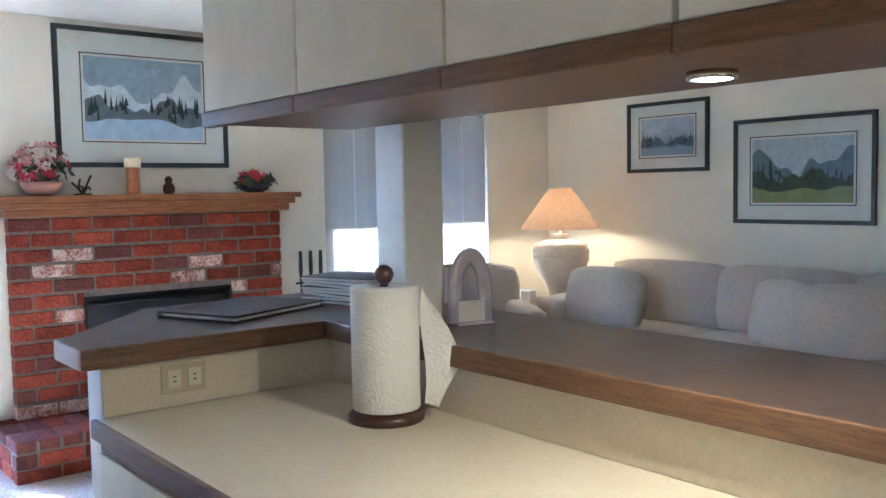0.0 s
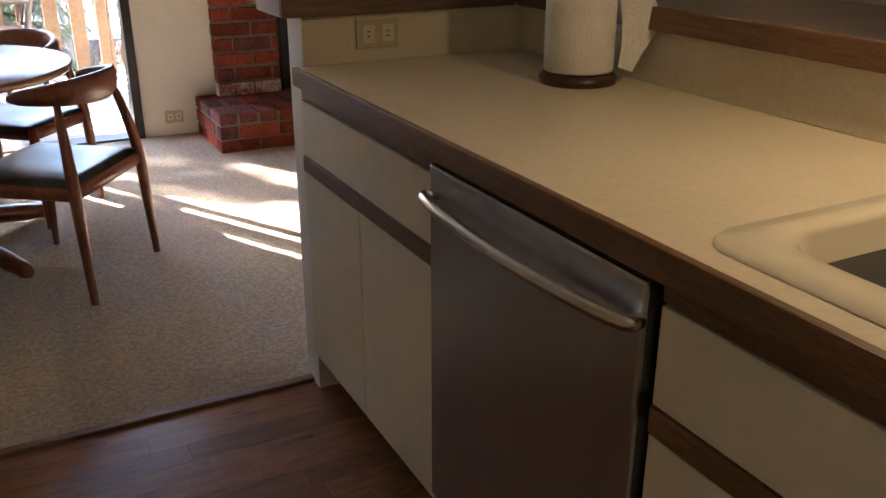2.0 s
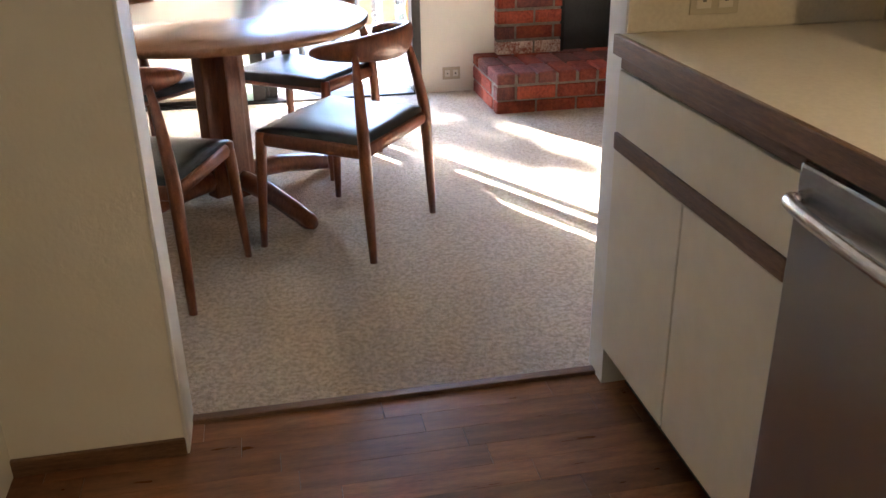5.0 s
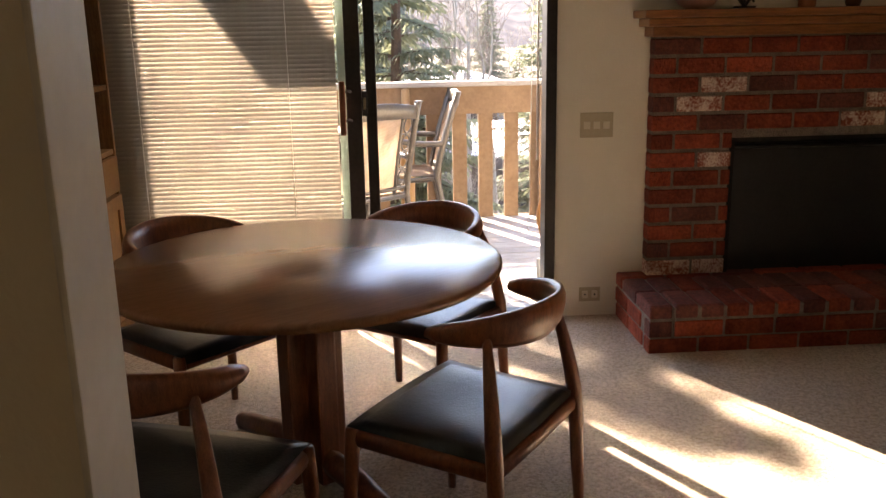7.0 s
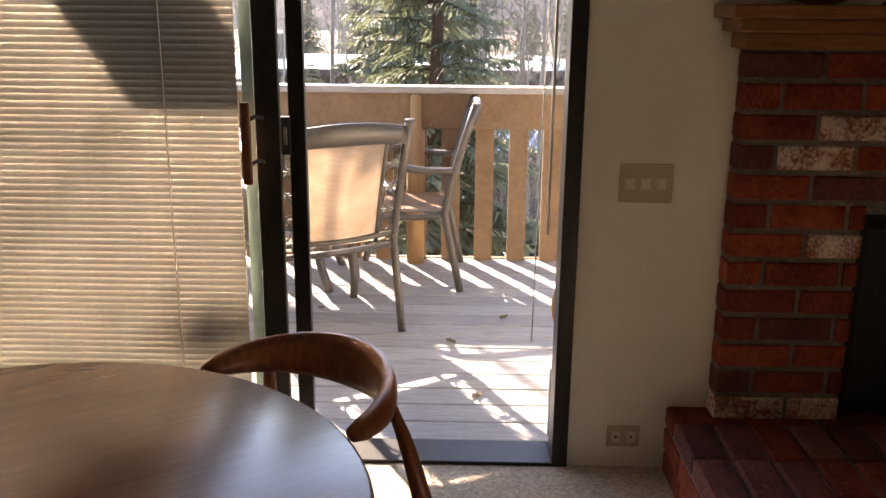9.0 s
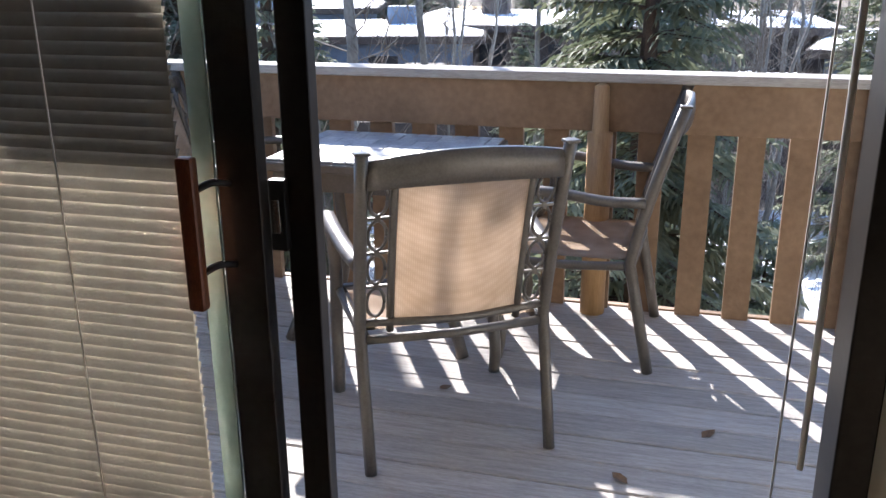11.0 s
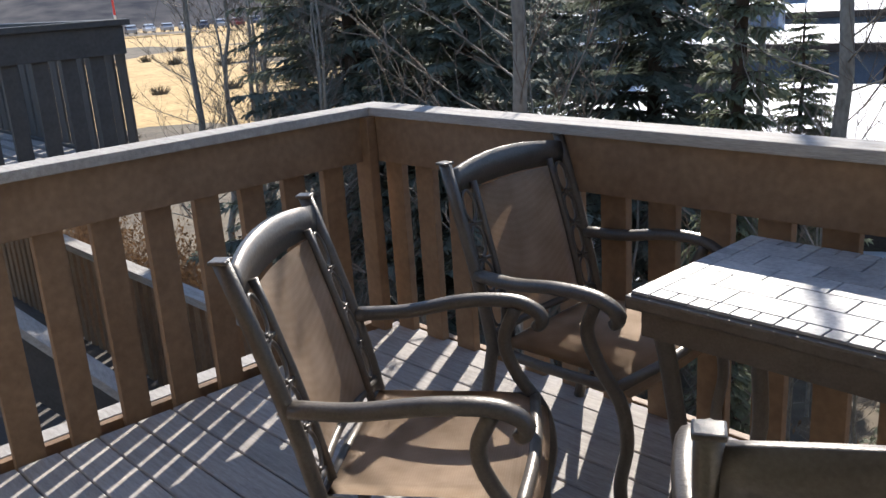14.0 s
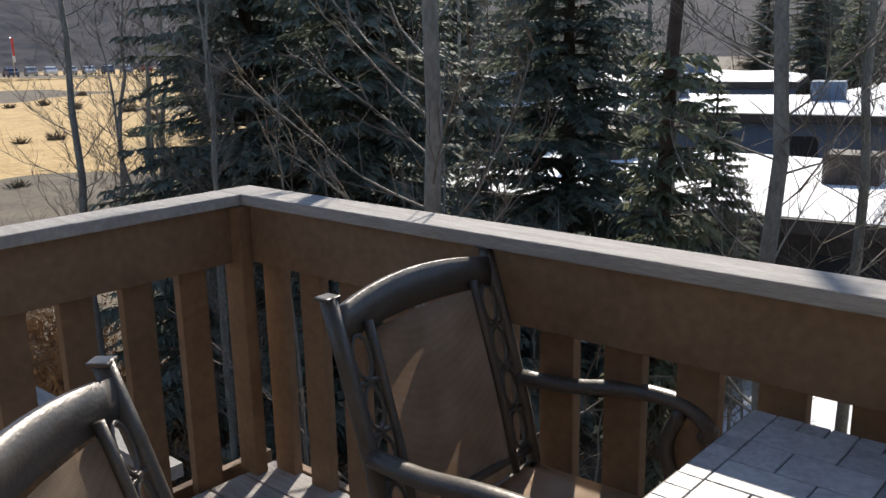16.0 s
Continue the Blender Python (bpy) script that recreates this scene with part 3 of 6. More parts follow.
def glass_panel(name, x0, x1, y, stile, label):
    p = box(name, x0, x0 + stile, y, y + 0.032, 0.024, DTOP - 0.052, DARK_FRAME, door, 0.003, label)
    box("stile", x1 - stile, x1, y, y + 0.032, 0.024, DTOP - 0.052, DARK_FRAME, p)
    box("rail", x0 + stile, x1 - stile, y, y + 0.032, 0.024, 0.095, DARK_FRAME, p)
    box("rail", x0 + stile, x1 - stile, y, y + 0.032, DTOP - 0.11, DTOP - 0.052, DARK_FRAME, p)
    g = box("pane", x0 + stile, x1 - stile, y + 0.013, y + 0.019, 0.095, DTOP - 0.11, GLASS, p, 0)
    g.visible_shadow = False
    return p


slider = glass_panel("sliding_panel", -0.62, 0.449, WY + 0.012, 0.070, "open sliding glass panel")
glass_panel("fixed_panel", -0.66, 0.517, WY + 0.062, 0.050, "fixed glass panel")
box("pull_handle", 0.350, 0.377, WY - 0.055, WY - 0.033, 0.925, 1.165, TEAK, slider, 0.006, "reddish wooden pull handle")
for z in (0.98, 1.11):
    tube("handle_bracket", curve([(0.366, WY - 0.04, z), (0.388, WY - 0.02, z + 0.012), (0.400, WY + 0.012, z + 0.004)], 4), 0.006, BLACK, slider, 6)
box("lock_plate", 0.446, 0.474, WY + 0.045, WY + 0.062, 1.0, 1.115, BLACK, slider, 0.003)
box("lock_button", 0.453, 0.467, WY + 0.038, WY + 0.046, 1.03, 1.085, STEEL_BAR, slider, 0.002)
edge = box("glass_edge_seal", 0.345, 0.379, WY + 0.006, WY + 0.012, 0.03, DTOP - 0.06, mat("green_glass_edge", (0.30, 0.44, 0.41), (0.40, 0.54, 0.50), 0.3), slider, 0)


def blind(x0, x1, z0, z1, y, label, cords):
    b = thing("window_blind", pose((x0 + x1) / 2, y, z0), label, "blind", "ivory mini blinds")
    w = (x1 - x0) / 2
    box("head_rail", -w, w, -0.013, 0.013, z1 - z0 - 0.03, z1 - z0, BLIND, b, 0.002)
    bm = bmesh.new()
    n = 6
    prof = [(-0.0155 + 0.0310 * k / n, 0.0030 * (1 - (2 * k / n - 1) ** 2)) for k in range(n + 1)]
    rot = radians(69)
    pts = [(u * math.cos(rot) - v * math.sin(rot), u * math.sin(rot) + v * math.cos(rot)) for u, v in prof]
    vs = [[bm.verts.new((sx, py, pz)) for py, pz in pts] for sx in (-w + 0.004, w - 0.004)]
    for k in range(n):
        bm.faces.new((vs[0][k], vs[0][k + 1], vs[1][k + 1], vs[1][k]))
    first = part("slat", bm, BLIND, b, smooth=True)
    count = int((z1 - z0 - 0.06) / 0.0205)
    first.location.z = 0.03
    for k in range(1, count):
        s = new("slat", first.data)
        s.parent = b
        s.location.z = 0.03 + 0.0205 * k
    box("bottom_rail", -w, w, -0.011, 0.011, 0.0, 0.016, BLIND, b, 0.002)
    for cx in cords:
        tube("ladder_cord", [(cx, -0.012, 0.01), (cx, -0.012, z1 - z0 - 0.02)], 0.0016, CORD, b, 5)
    return b


blind(-0.685, 0.343, 0.06, 2.05, WY - 0.022, "ivory mini blind lowered over the patio door panel", (-0.36, 0.30))
win = thing("window_1", pose(0, 0, 0), "living room window in dark bronze frame behind blinds", "window", kind="structure")
bm = bmesh.new()
for b in ((WX0, WX0 + 0.04, WZ0, WZ1), (WX1 - 0.04, WX1, WZ0, WZ1), (WX0 + 0.04, WX1 - 0.04, WZ0, WZ0 + 0.04), (WX0 + 0.04, WX1 - 0.04, WZ1 - 0.04, WZ1), (4.53, 4.58, WZ0 + 0.04, WZ1 - 0.04)):
    add_box(bm, b[0], b[1], WY + 0.05, WY + 0.09, b[2], b[3])
part("window_frame", bm, DARK_FRAME, win)
for a, b in ((WX0 + 0.04, 4.53), (4.58, WX1 - 0.04)):
    g = box("pane", a, b, WY + 0.066, WY + 0.072, WZ0 + 0.04, WZ1 - 0.04, GLASS, win, 0)
    g.visible_shadow = False
box("window_sill", WX0 - 0.02, WX1 + 0.02, WY - 0.03, WY + 0.05, WZ0 - 0.025, WZ0 - 0.001, WHITE, win)
blind(WX0 + 0.01, WX1 - 0.01, WZ0 + 0.005, WZ1 - 0.005, WY + 0.022, "ivory mini blind lowered over the living room window", (-0.5, 0.0, 0.5))
vb = thing("roller_valance", pose(0, 0, 0), "beige fabric valance over the open patio door", "valance")
box("valance", 0.36, 1.30, WY - 0.06, WY - 0.014, 1.95, 2.08, mat("beige_valance_fabric", (0.42, 0.36, 0.27), (0.5, 0.44, 0.34), 0.9, 30), vb, 0.01)
tube("roll", [(0.34, WY - 0.045, 2.14), (1.305, WY - 0.045, 2.14)], 0.042, mat("grey_shade_fabric", (0.17, 0.16, 0.15), (0.24, 0.23, 0.21), 0.85, 30), vb, 16, label="grey rolled shade")
wand = thing("blind_wand", pose(1.243, WY - 0.05, 0.0), "blind wand and thin pull cord hanging beside the jamb", "wand")
tube("wand", [(0, 0, 0.79), (0.004, 0, 1.95)], 0.0045, CORD, wand, 8)
tube("pull_cord", [(-0.035, 0.005, 0.45), (-0.025, 0.005, 1.2), (-0.015, 0.005, 1.95)], 0.0018, CORD, wand, 6)

sw = thing("light_switch", pose(1.53, WY, 0.937), "ivory three-gang switch plate on the wall", "switch")
box("plate", -0.078, 0.078, -0.006, 0, -0.058, 0.058, PLATE, sw, 0.003)
for k in (-1, 0, 1):
    box("key", k * 0.046 - 0.015, k * 0.046 + 0.015, -0.011, -0.006, -0.017, 0.017, PLATE_LIGHT, sw, 0.002)
out2 = thing("outlet", pose(1.515, WY, 0.118), "ivory socket plate low on the wall", "outlet")
box("plate", -0.052, 0.052, -0.006, 0, -0.036, 0.036, PLATE, out2, 0.003)
for sx in (-0.024, 0.024):
    box("socket", sx - 0.014, sx + 0.014, -0.009, -0.006, -0.018, 0.018, PLATE_LIGHT, out2, 0.003)
    box("slot", sx - 0.004, sx + 0.004, -0.0105, -0.009, -0.004, 0.004, BLACK, out2, 0)


# ---- dining table and chairs ----
tb = thing("dining_table", pose(0.29, 3.975, 0.010, 0, 0, -54.5), "round walnut dining table on a cross-foot pedestal", "table")
turned("tabletop", [(0.545, 0.688), (0.575, 0.692), (0.585, 0.704), (0.585, 0.716), (0.577, 0.7215), (0.0005, 0.722)], TEAK_TOP, tb, 72)
for k in range(4):
    m = pose(0, 0, 0, 0, 0, 90 * k)
    bm = bmesh.new()
    add_box(bm, 0.018, 0.095, -0.035, 0.035, 0.03, 0.688, 0.008, m)
    part("column_stave", bm, TEAK, tb)
    bm = bmesh.new()
    sweep(bm, [m @ p for p in curve([(0.09, 0, 0.10), (0.25, 0, 0.085), (0.42, 0, 0.05), (0.52, 0, 0.026)], 4)], [0.042] * 5 + [0.038] * 4 + [0.034] * 3 + [0.022], 8, 0.85)
    part("foot", bm, TEAK, tb, smooth=True)
    bm = bmesh.new()
    sweep(bm, [m @ p for p in curve([(0.09, 0, 0.665), (0.3, 0, 0.672), (0.45, 0, 0.678)], 3)], 0.022, 8, 0.85)
    part("bearer", bm, TEAK, tb, smooth=True)


def dining_chair():
    c = thing("dining_chair", pose(0, 0, 0), "teak elbow chair with black vinyl seat and crescent back", "chair", "dining chairs round the table")
    for sx in (-1, 1):
        tube("leg", curve([(sx * 0.248, -0.205, 0), (sx * 0.243, -0.195, 0.22), (sx * 0.236, -0.185, 0.42), (sx * 0.205, -0.158, 0.60), (sx * 0.18, -0.138, 0.69)], 3), [0.013, 0.015, 0.017, 0.0185, 0.020, 0.021, 0.021, 0.020, 0.018, 0.016, 0.014, 0.012, 0.012], TEAK, c, 10)
        tube("leg", curve([(sx * 0.268, 0.225, 0), (sx * 0.258, 0.215, 0.22), (sx * 0.248, 0.205, 0.42)], 3), [0.012, 0.014, 0.016, 0.018, 0.019, 0.020, 0.019], TEAK, c, 10)
        tube("side_rail", [(sx * 0.237, -0.18, 0.385), (sx * 0.246, 0.0, 0.392), (sx * 0.248, 0.2, 0.395)], 0.024, TEAK, c, 8, 0.5)
    tube("front_rail", curve([(-0.246, 0.205, 0.395), (0, 0.215, 0.40), (0.246, 0.205, 0.395)], 4), 0.024, TEAK, c, 8, 0.5)
    tube("back_rail", [(-0.237, -0.185, 0.385), (0, -0.19, 0.385), (0.237, -0.185, 0.385)], 0.024, TEAK, c, 8, 0.5)
    bm = bmesh.new()
    n = 12
    g = []
    for j in range(n + 1):
        v = -0.185 + 0.405 * j / n
        hw = 0.232 + 0.018 * (j / n)
        g.append([bm.verts.new((hw * (2 * i / n - 1), v + (0.012 if j == n else 0) * (1 - (2 * i / n - 1) ** 2), 0.425 + 0.018 * (1 - (2 * i / n - 1) ** 4) * (1 - (2 * j / n - 1) ** 4) - 0.012 * math.exp(-8 * ((j / n - 0.45) ** 2 + (i / n - 0.5) ** 2)))) for i in range(n + 1)])
    for j in range(n):
        for i in range(n):
            bm.faces.new((g[j][i], g[j][i + 1], g[j + 1][i + 1], g[j + 1][i]))
    edge_v = [g[0][i] for i in range(n + 1)] + [g[j][n] for j in range(1, n + 1)] + [g[n][i] for i in range(n - 1, -1, -1)] + [g[j][0] for j in range(n - 1, 0, -1)]
    low = [bm.verts.new((v.co.x * 0.985, v.co.y * 0.985, 0.395)) for v in edge_v]
    for k in range(len(edge_v)):
        q = (k + 1) % len(edge_v)
        bm.faces.new((edge_v[q], edge_v[k], low[k], low[q]))
    bm.faces.new(low)
    part("seat", bm, VINYL, c, "black vinyl upholstered seat", smooth=True)
    bm = bmesh.new()
    rings = []
    m = 22
    for k in range(m + 1):
        t = 2 * k / m - 1
        a = t * 1.62
        x, y = 0.214 * math.sin(a) / math.sin(1.62), -0.215 * (math.cos(a) + 0.05) / 1.05
        x *= 1.0 + 0.04 * (1 - abs(t))
        hh = 0.018 + 0.036 * max(0.0, 1 - abs(t) ** 1.6)
        th = 0.017 + 0.006 * abs(t)
        if abs(t) > 0.97:
            hh, th = hh * 0.7, th * 0.7
        zc = 0.695 + 0.012 * (1 - t * t)
        nrm = Vector((math.sin(a), -math.cos(a), 0))
        ctr = Vector((x, y, zc))
        tilt = 0.35 * (1 - abs(t))
        rings.append([bm.verts.new(ctr + nrm * (th * math.cos(b) + tilt * hh * math.sin(b) * 0.5) + Vector((0, 0, hh * math.sin(b)))) for b in (2 * math.pi * q / 10 for q in range(10))])
    for r, q in zip(rings, rings[1:]):
        for k in range(10):
            bm.faces.new((r[k], q[k], q[(k + 1) % 10], r[(k + 1) % 10]))
    bm.faces.new(rings[0])
    bm.faces.new(rings[-1][::-1])
    part("backrest", bm, TEAK, c, "steam-bent crescent top rail", smooth=True)
    return c


ch = dining_chair()
ch.matrix_world = pose(0.742, 3.546, 0.010, 0, 0, 55.2)
for x, y, r in ((0.02, 3.26, -20), (-0.09, 4.33, -133), (0.635, 4.44, 141.5)):
    copy_thing(ch, pose(x, y, 0.010, 0, 0, r))

# ---- hutch and bench along the west wall ----
hut = thing("hutch", pose(-0.65, 4.64, 0.010), "honey oak hutch with dark open shelves, drawers and doors", "cabinet")
HW = 0.80
bm = bmesh.new()
add_box(bm, -0.44, 0.0, 0.0, 0.022, 0.0, 2.20)
part("side_panel", bm, OAK_HUTCH, hut)
box("side_panel", -0.44, 0.0, HW - 0.022, HW, 0.0, 2.20, OAK_HUTCH, hut)
# Dark wood colour stands in for the shade deep in the shelves.
box("back_panel", -0.44, -0.425, 0.022, HW - 0.022, 0.0, 2.20, DARKWOOD, hut, label="back board, coloured dark for the shade inside the shelves")
for z in (0.885, 1.165, 1.62, 2.175):
    box("shelf", -0.425, -0.005, 0.022, HW - 0.022, z - 0.022, z, OAK_HUTCH, hut, 0.002)
box("drawer_front", -0.02, 0.012, 0.03, HW - 0.03, 0.70, 0.855, OAK_HUTCH, hut, 0.006)
for a, b in ((0.03, HW / 2 - 0.004), (HW / 2 + 0.004, HW - 0.03)):
    d = box("door", -0.02, 0.004, a, b, 0.08, 0.685, OAK_HUTCH, hut, 0.004)
    bm = bmesh.new()
    for q in ((a, a + 0.055, 0.08, 0.685), (b - 0.055, b, 0.08, 0.685), (a + 0.055, b - 0.055, 0.08, 0.14), (a + 0.055, b - 0.055, 0.625, 0.685)):
        add_box(bm, 0.004, 0.014, q[0], q[1], q[2], q[3])
    part("door_frame", bm, OAK_HUTCH, d)
dk = thing("stereo", pose(-0.82, 5.02, 0.895), "black stereo box on the hutch shelf", "stereo")
box("case", -0.14, 0.14, -0.2, 0.2, 0, 0.13, BLACK, dk, 0.006)
tv = thing("television", pose(-0.80, 5.05, 1.175), "small black television on the hutch shelf", "television")
box("case", -0.2, 0.12, -0.26, 0.26, 0, 0.38, BLACK, tv, 0.015)
box("screen", 0.121, 0.124, -0.22, 0.22, 0.05, 0.34, mat("dark_screen_glass", (0.01, 0.011, 0.012), None, 0.45), tv, 0)
cd = thing("white_box", pose(-0.70, 4.86, 0.895), "small white carton on the hutch shelf", "box")
box("carton", -0.03, 0.03, -0.035, 0.035, 0, 0.12, PAPER, cd, 0.003)

bench = thing("bench", pose(-0.78, 3.70, 0.010), "built-in honey oak bench along the wall", "bench")
box("box_front", 0.27, 0.29, -1.15, 0.93, 0, 0.34, OAK_HUTCH, bench, 0.003)
box("seat_board", -0.31, 0.30, -1.15, 0.93, 0.34, 0.362, OAK_HUTCH, bench, 0.004)
CUSH = mat("striped_bench_fabric", (0.42, 0.36, 0.29), (0.66, 0.60, 0.51), 0.92, 5, (1, 9, 1), bump=0.3, bump_scale=200, spec=0.15)


def cushion(bm, x0, x1, y0, y1, z0, z1, puff=0.03, n=10, m=None):
    """A padded cushion: a rounded box with bulging faces."""
    vs, fs = [], []
    cx, cy, cz = (x0 + x1) / 2, (y0 + y1) / 2, (z0 + z1) / 2
    hx, hy, hz = (x1 - x0) / 2, (y1 - y0) / 2, (z1 - z0) / 2
    start = len(bm.verts)
    tmp = bmesh.new()
    bmesh.ops.create_cube(tmp, size=2)
    bmesh.ops.subdivide_edges(tmp, edges=tmp.edges[:], cuts=n, use_grid_fill=True)
    for v in tmp.verts:
        x, y, z = v.co
        px, py, pz = (1 - abs(x) ** 4), (1 - abs(y) ** 4), (1 - abs(z) ** 4)
        k = puff
        fx = hx * x + (k * py * pz * (1 if x > 0 else -1) if abs(x) > 0.99 else 0)
        fy = hy * y + (k * px * pz * (1 if y > 0 else -1) if abs(y) > 0.99 else 0)
        fz = hz * z + (k * px * py * (1 if z > 0 else -1) if abs(z) > 0.99 else 0)
        r = 1 - 0.06 * max(0, abs(x) + abs(y) + abs(z) - 2.2)
        v.co = Vector((cx + fx * r, cy + fy * r, cz + fz * r))
    if m:
        bmesh.ops.transform(tmp, matrix=m, verts=tmp.verts[:])
    me = bpy.data.meshes.new("t")
    tmp.to_mesh(me)
    tmp.free()
    bm.from_mesh(me)
    bpy.data.meshes.remove(me)


for y0, y1 in ((-1.14, -0.11), (-0.10, 0.92)):
    cu = thing("seat_cushion", pose(-0.78, 3.70, 0.372), "striped beige seat cushion on the bench", "cushion", "bench cushions")
    bm = bmesh.new()
    cushion(bm, -0.30, 0.29, y0, y1, 0.004, 0.135, 0.032)
    part("cover", bm, CUSH, cu, smooth=True)

# ---- pictures ----
def picture(m, w, h, band, label, palette, seed, peaks):
    p = thing("framed_picture", m, label, "picture", "framed landscape pictures")
    t = 0.028
    for b in ((-w / 2, w / 2, h - t, h), (-w / 2, w / 2, 0, t), (-w / 2, -w / 2 + t, t, h - t), (w / 2 - t, w / 2, t, h - t)):
        box("frame", b[0], b[1], -0.024, 0, b[2], b[3], FRAME_DARK, p, 0.003)
    box("mat_board", -w / 2 + t, w / 2 - t, -0.010, -0.002, t, h - t, MATBOARD, p, 0)
    a, c = w / 2 - band, h - band
    for b in ((-a - 0.02, a + 0.02, c + 0.014, c + 0.02), (-a - 0.02, a + 0.02, band - 0.02, band - 0.014), (-a - 0.02, -a - 0.014, band - 0.014, c + 0.014), (a + 0.014, a + 0.02, band - 0.014, c + 0.014)):
        box("mat_line", b[0], b[1], -0.0125, -0.0102, b[2], b[3], FRAME_DARK, p, 0)
    rnd = random.Random(seed)
    skym, farm, midm, fore, treem = [mat("print_" + str(seed) + "_" + n, q, tuple(min(1, v * 1.5) for v in q), 0.6, 22) for n, q in zip(("sky", "far", "mid", "fore", "trees"), palette)]
    box("print_sky", -a, a, -0.0115, -0.0102, band, c, skym, p, 0)

    def ridge(name, base, amp, rough, mm, y, low):
        n = 60
        ph = [rnd.uniform(0, 6.28) for _ in range(5)]
        top = [min(c - 0.006, base + amp * sum(math.sin((k / n) * rough * (q + 1) * 2.3 + ph[q]) / (q + 1) for q in range(5)) * 0.5) for k in range(n + 1)]
        vs = [(-a + 2 * a * k / n, y, max(low, top[k])) for k in range(n + 1)] + [(-a + 2 * a * k / n, y, low - 0.001) for k in range(n + 1)]
        fs = [(k, k + n + 1, k + n + 2, k + 1) for k in range(n)]
        mesh_of(name, vs, fs, mm, p)

    hh = c - band
    ridge("print_far_hills", band + hh * 0.62, hh * 0.20 * peaks, 3.0, farm, -0.0119, band)
    ridge("print_mid_hills", band + hh * 0.42, hh * 0.14, 4.5, midm, -0.0123, band)
    ridge("print_foreground", band + hh * 0.22, hh * 0.07, 2.0, fore, -0.0127, band)
    vs, fs = [], []
    for k in range(34):
        x = rnd.choice((rnd.uniform(-a + 0.02, -a * 0.3), rnd.uniform(0.1 * a, a - 0.02)))
        zb = band + hh * rnd.uniform(0.2, 0.45)
        th, tw = hh * rnd.uniform(0.08, 0.26) * (1.3 if x < -a * 0.6 else 0.8), hh * rnd.uniform(0.015, 0.035)
        i = len(vs)
        vs += [(x - tw, -0.0131, zb), (x + tw, -0.0131, zb), (x, -0.0131, min(c - 0.01, zb + th))]
        fs.append((i, i + 1, i + 2))
    mesh_of("print_trees", vs, fs, treem, p)
    g = box("glazing", -w / 2 + t, w / 2 - t, -0.018, -0.0165, t, h - t, GLASS, p, 0)
    g.visible_shadow = False
    return p


WINTER = ((0.30, 0.38, 0.46), (0.55, 0.60, 0.66), (0.16, 0.19, 0.22), (0.42, 0.52, 0.66), (0.04, 0.055, 0.06))
BLUE = ((0.40, 0.44, 0.52), (0.34, 0.38, 0.47), (0.16, 0.21, 0.30), (0.26, 0.33, 0.42), (0.10, 0.13, 0.19))
GREEN = ((0.40, 0.46, 0.50), (0.14, 0.19, 0.22), (0.06, 0.09, 0.06), (0.22, 0.24, 0.10), (0.05, 0.065, 0.045))
picture(pose(2.57, WY, 1.606), 1.035, 0.80, 0.165, "large framed winter landscape print above the mantel", WINTER, 3, 1.2)
picture(pose(6.0, 4.26, 1.545, 0, 0, -90), 0.72, 0.52, 0.125, "small framed blue mountain print on the wall", BLUE, 5, 1.0)
picture(pose(6.0, 3.215, 1.18, 0, 0, -90), 0.97, 0.70, 0.14, "framed green valley landscape print above the sofa", GREEN, 8, 1.4)


# ---- mantel things ----
def blossoms(name, parent, centre, rx, rz, count, colours, seed, size=0.022):
    rnd = random.Random(seed)
    for q, mm in enumerate(colours):
        vs, fs = [], []
        for k in range(count):
            while True:
                d = Vector((rnd.uniform(-1, 1), rnd.uniform(-1, 1), rnd.uniform(-0.5, 1)))
                if 0.2 < d.length < 1:
                    break
            c = Vector(centre) + Vector((d.x * rx, d.y * rx * 0.75, d.z * rz))
            n = Vector((d.x, d.y - 0.5, d.z + 0.3)).normalized()
            u = n.orthogonal().normalized()
            w = n.cross(u)
            for a in range(5):
                a0 = a * 1.2566 + k
                s = size * rnd.uniform(0.8, 1.4)
                e = (u * math.cos(a0) + w * math.sin(a0)) * s
                f = (u * math.cos(a0 + 0.55) + w * math.sin(a0 + 0.55)) * s * 0.8
                h2 = (u * math.cos(a0 - 0.55) + w * math.sin(a0 - 0.55)) * s * 0.8
                i = len(vs)
                vs += [c, c + f + n * s * 0.2, c + e * 1.3 + n * s * 0.45, c + h2 + n * s * 0.2]
                fs.append((i, i + 1, i + 2, i + 3))
        mesh_of(name, vs, fs, mm, parent)


PINK = mat("dried_pink_blossom", (0.50, 0.20, 0.20), (0.66, 0.36, 0.33), 0.8, 30, transmit=0.2)
REDF = mat("crimson_silk_blossom", (0.33, 0.015, 0.035), (0.48, 0.03, 0.06), 0.7, 30, transmit=0.2)
CREAMF = mat("cream_blossom", (0.62, 0.50, 0.40), (0.74, 0.64, 0.54), 0.8, 30, transmit=0.2)
LEAF = mat("dark_leaf", (0.02, 0.035, 0.018), (0.04, 0.06, 0.03), 0.6, 20)
MZ = 1.447
fl = thing("flower_bowl", pose(1.94, 5.375, MZ), "pink ceramic bowl of crimson and cream silk flowers", "flowers")
turned("bowl", [(0.04, 0), (0.075, 0.018), (0.10, 0.05), (0.105, 0.075), (0.098, 0.078), (0.09, 0.06)], mat("pink_ceramic", (0.42, 0.20, 0.15), (0.5, 0.27, 0.2), 0.4), fl, 28)
blossoms("flowers", fl, (0, 0, 0.16), 0.17, 0.13, 26, (PINK, REDF, CREAMF), 4)
blossoms("leaves", fl, (0, 0, 0.13), 0.15, 0.10, 22, (LEAF,), 9, 0.03)
ca = thing("candle", pose(2.447, 5.38, MZ), "tall cream and copper candle on the mantel", "candle")
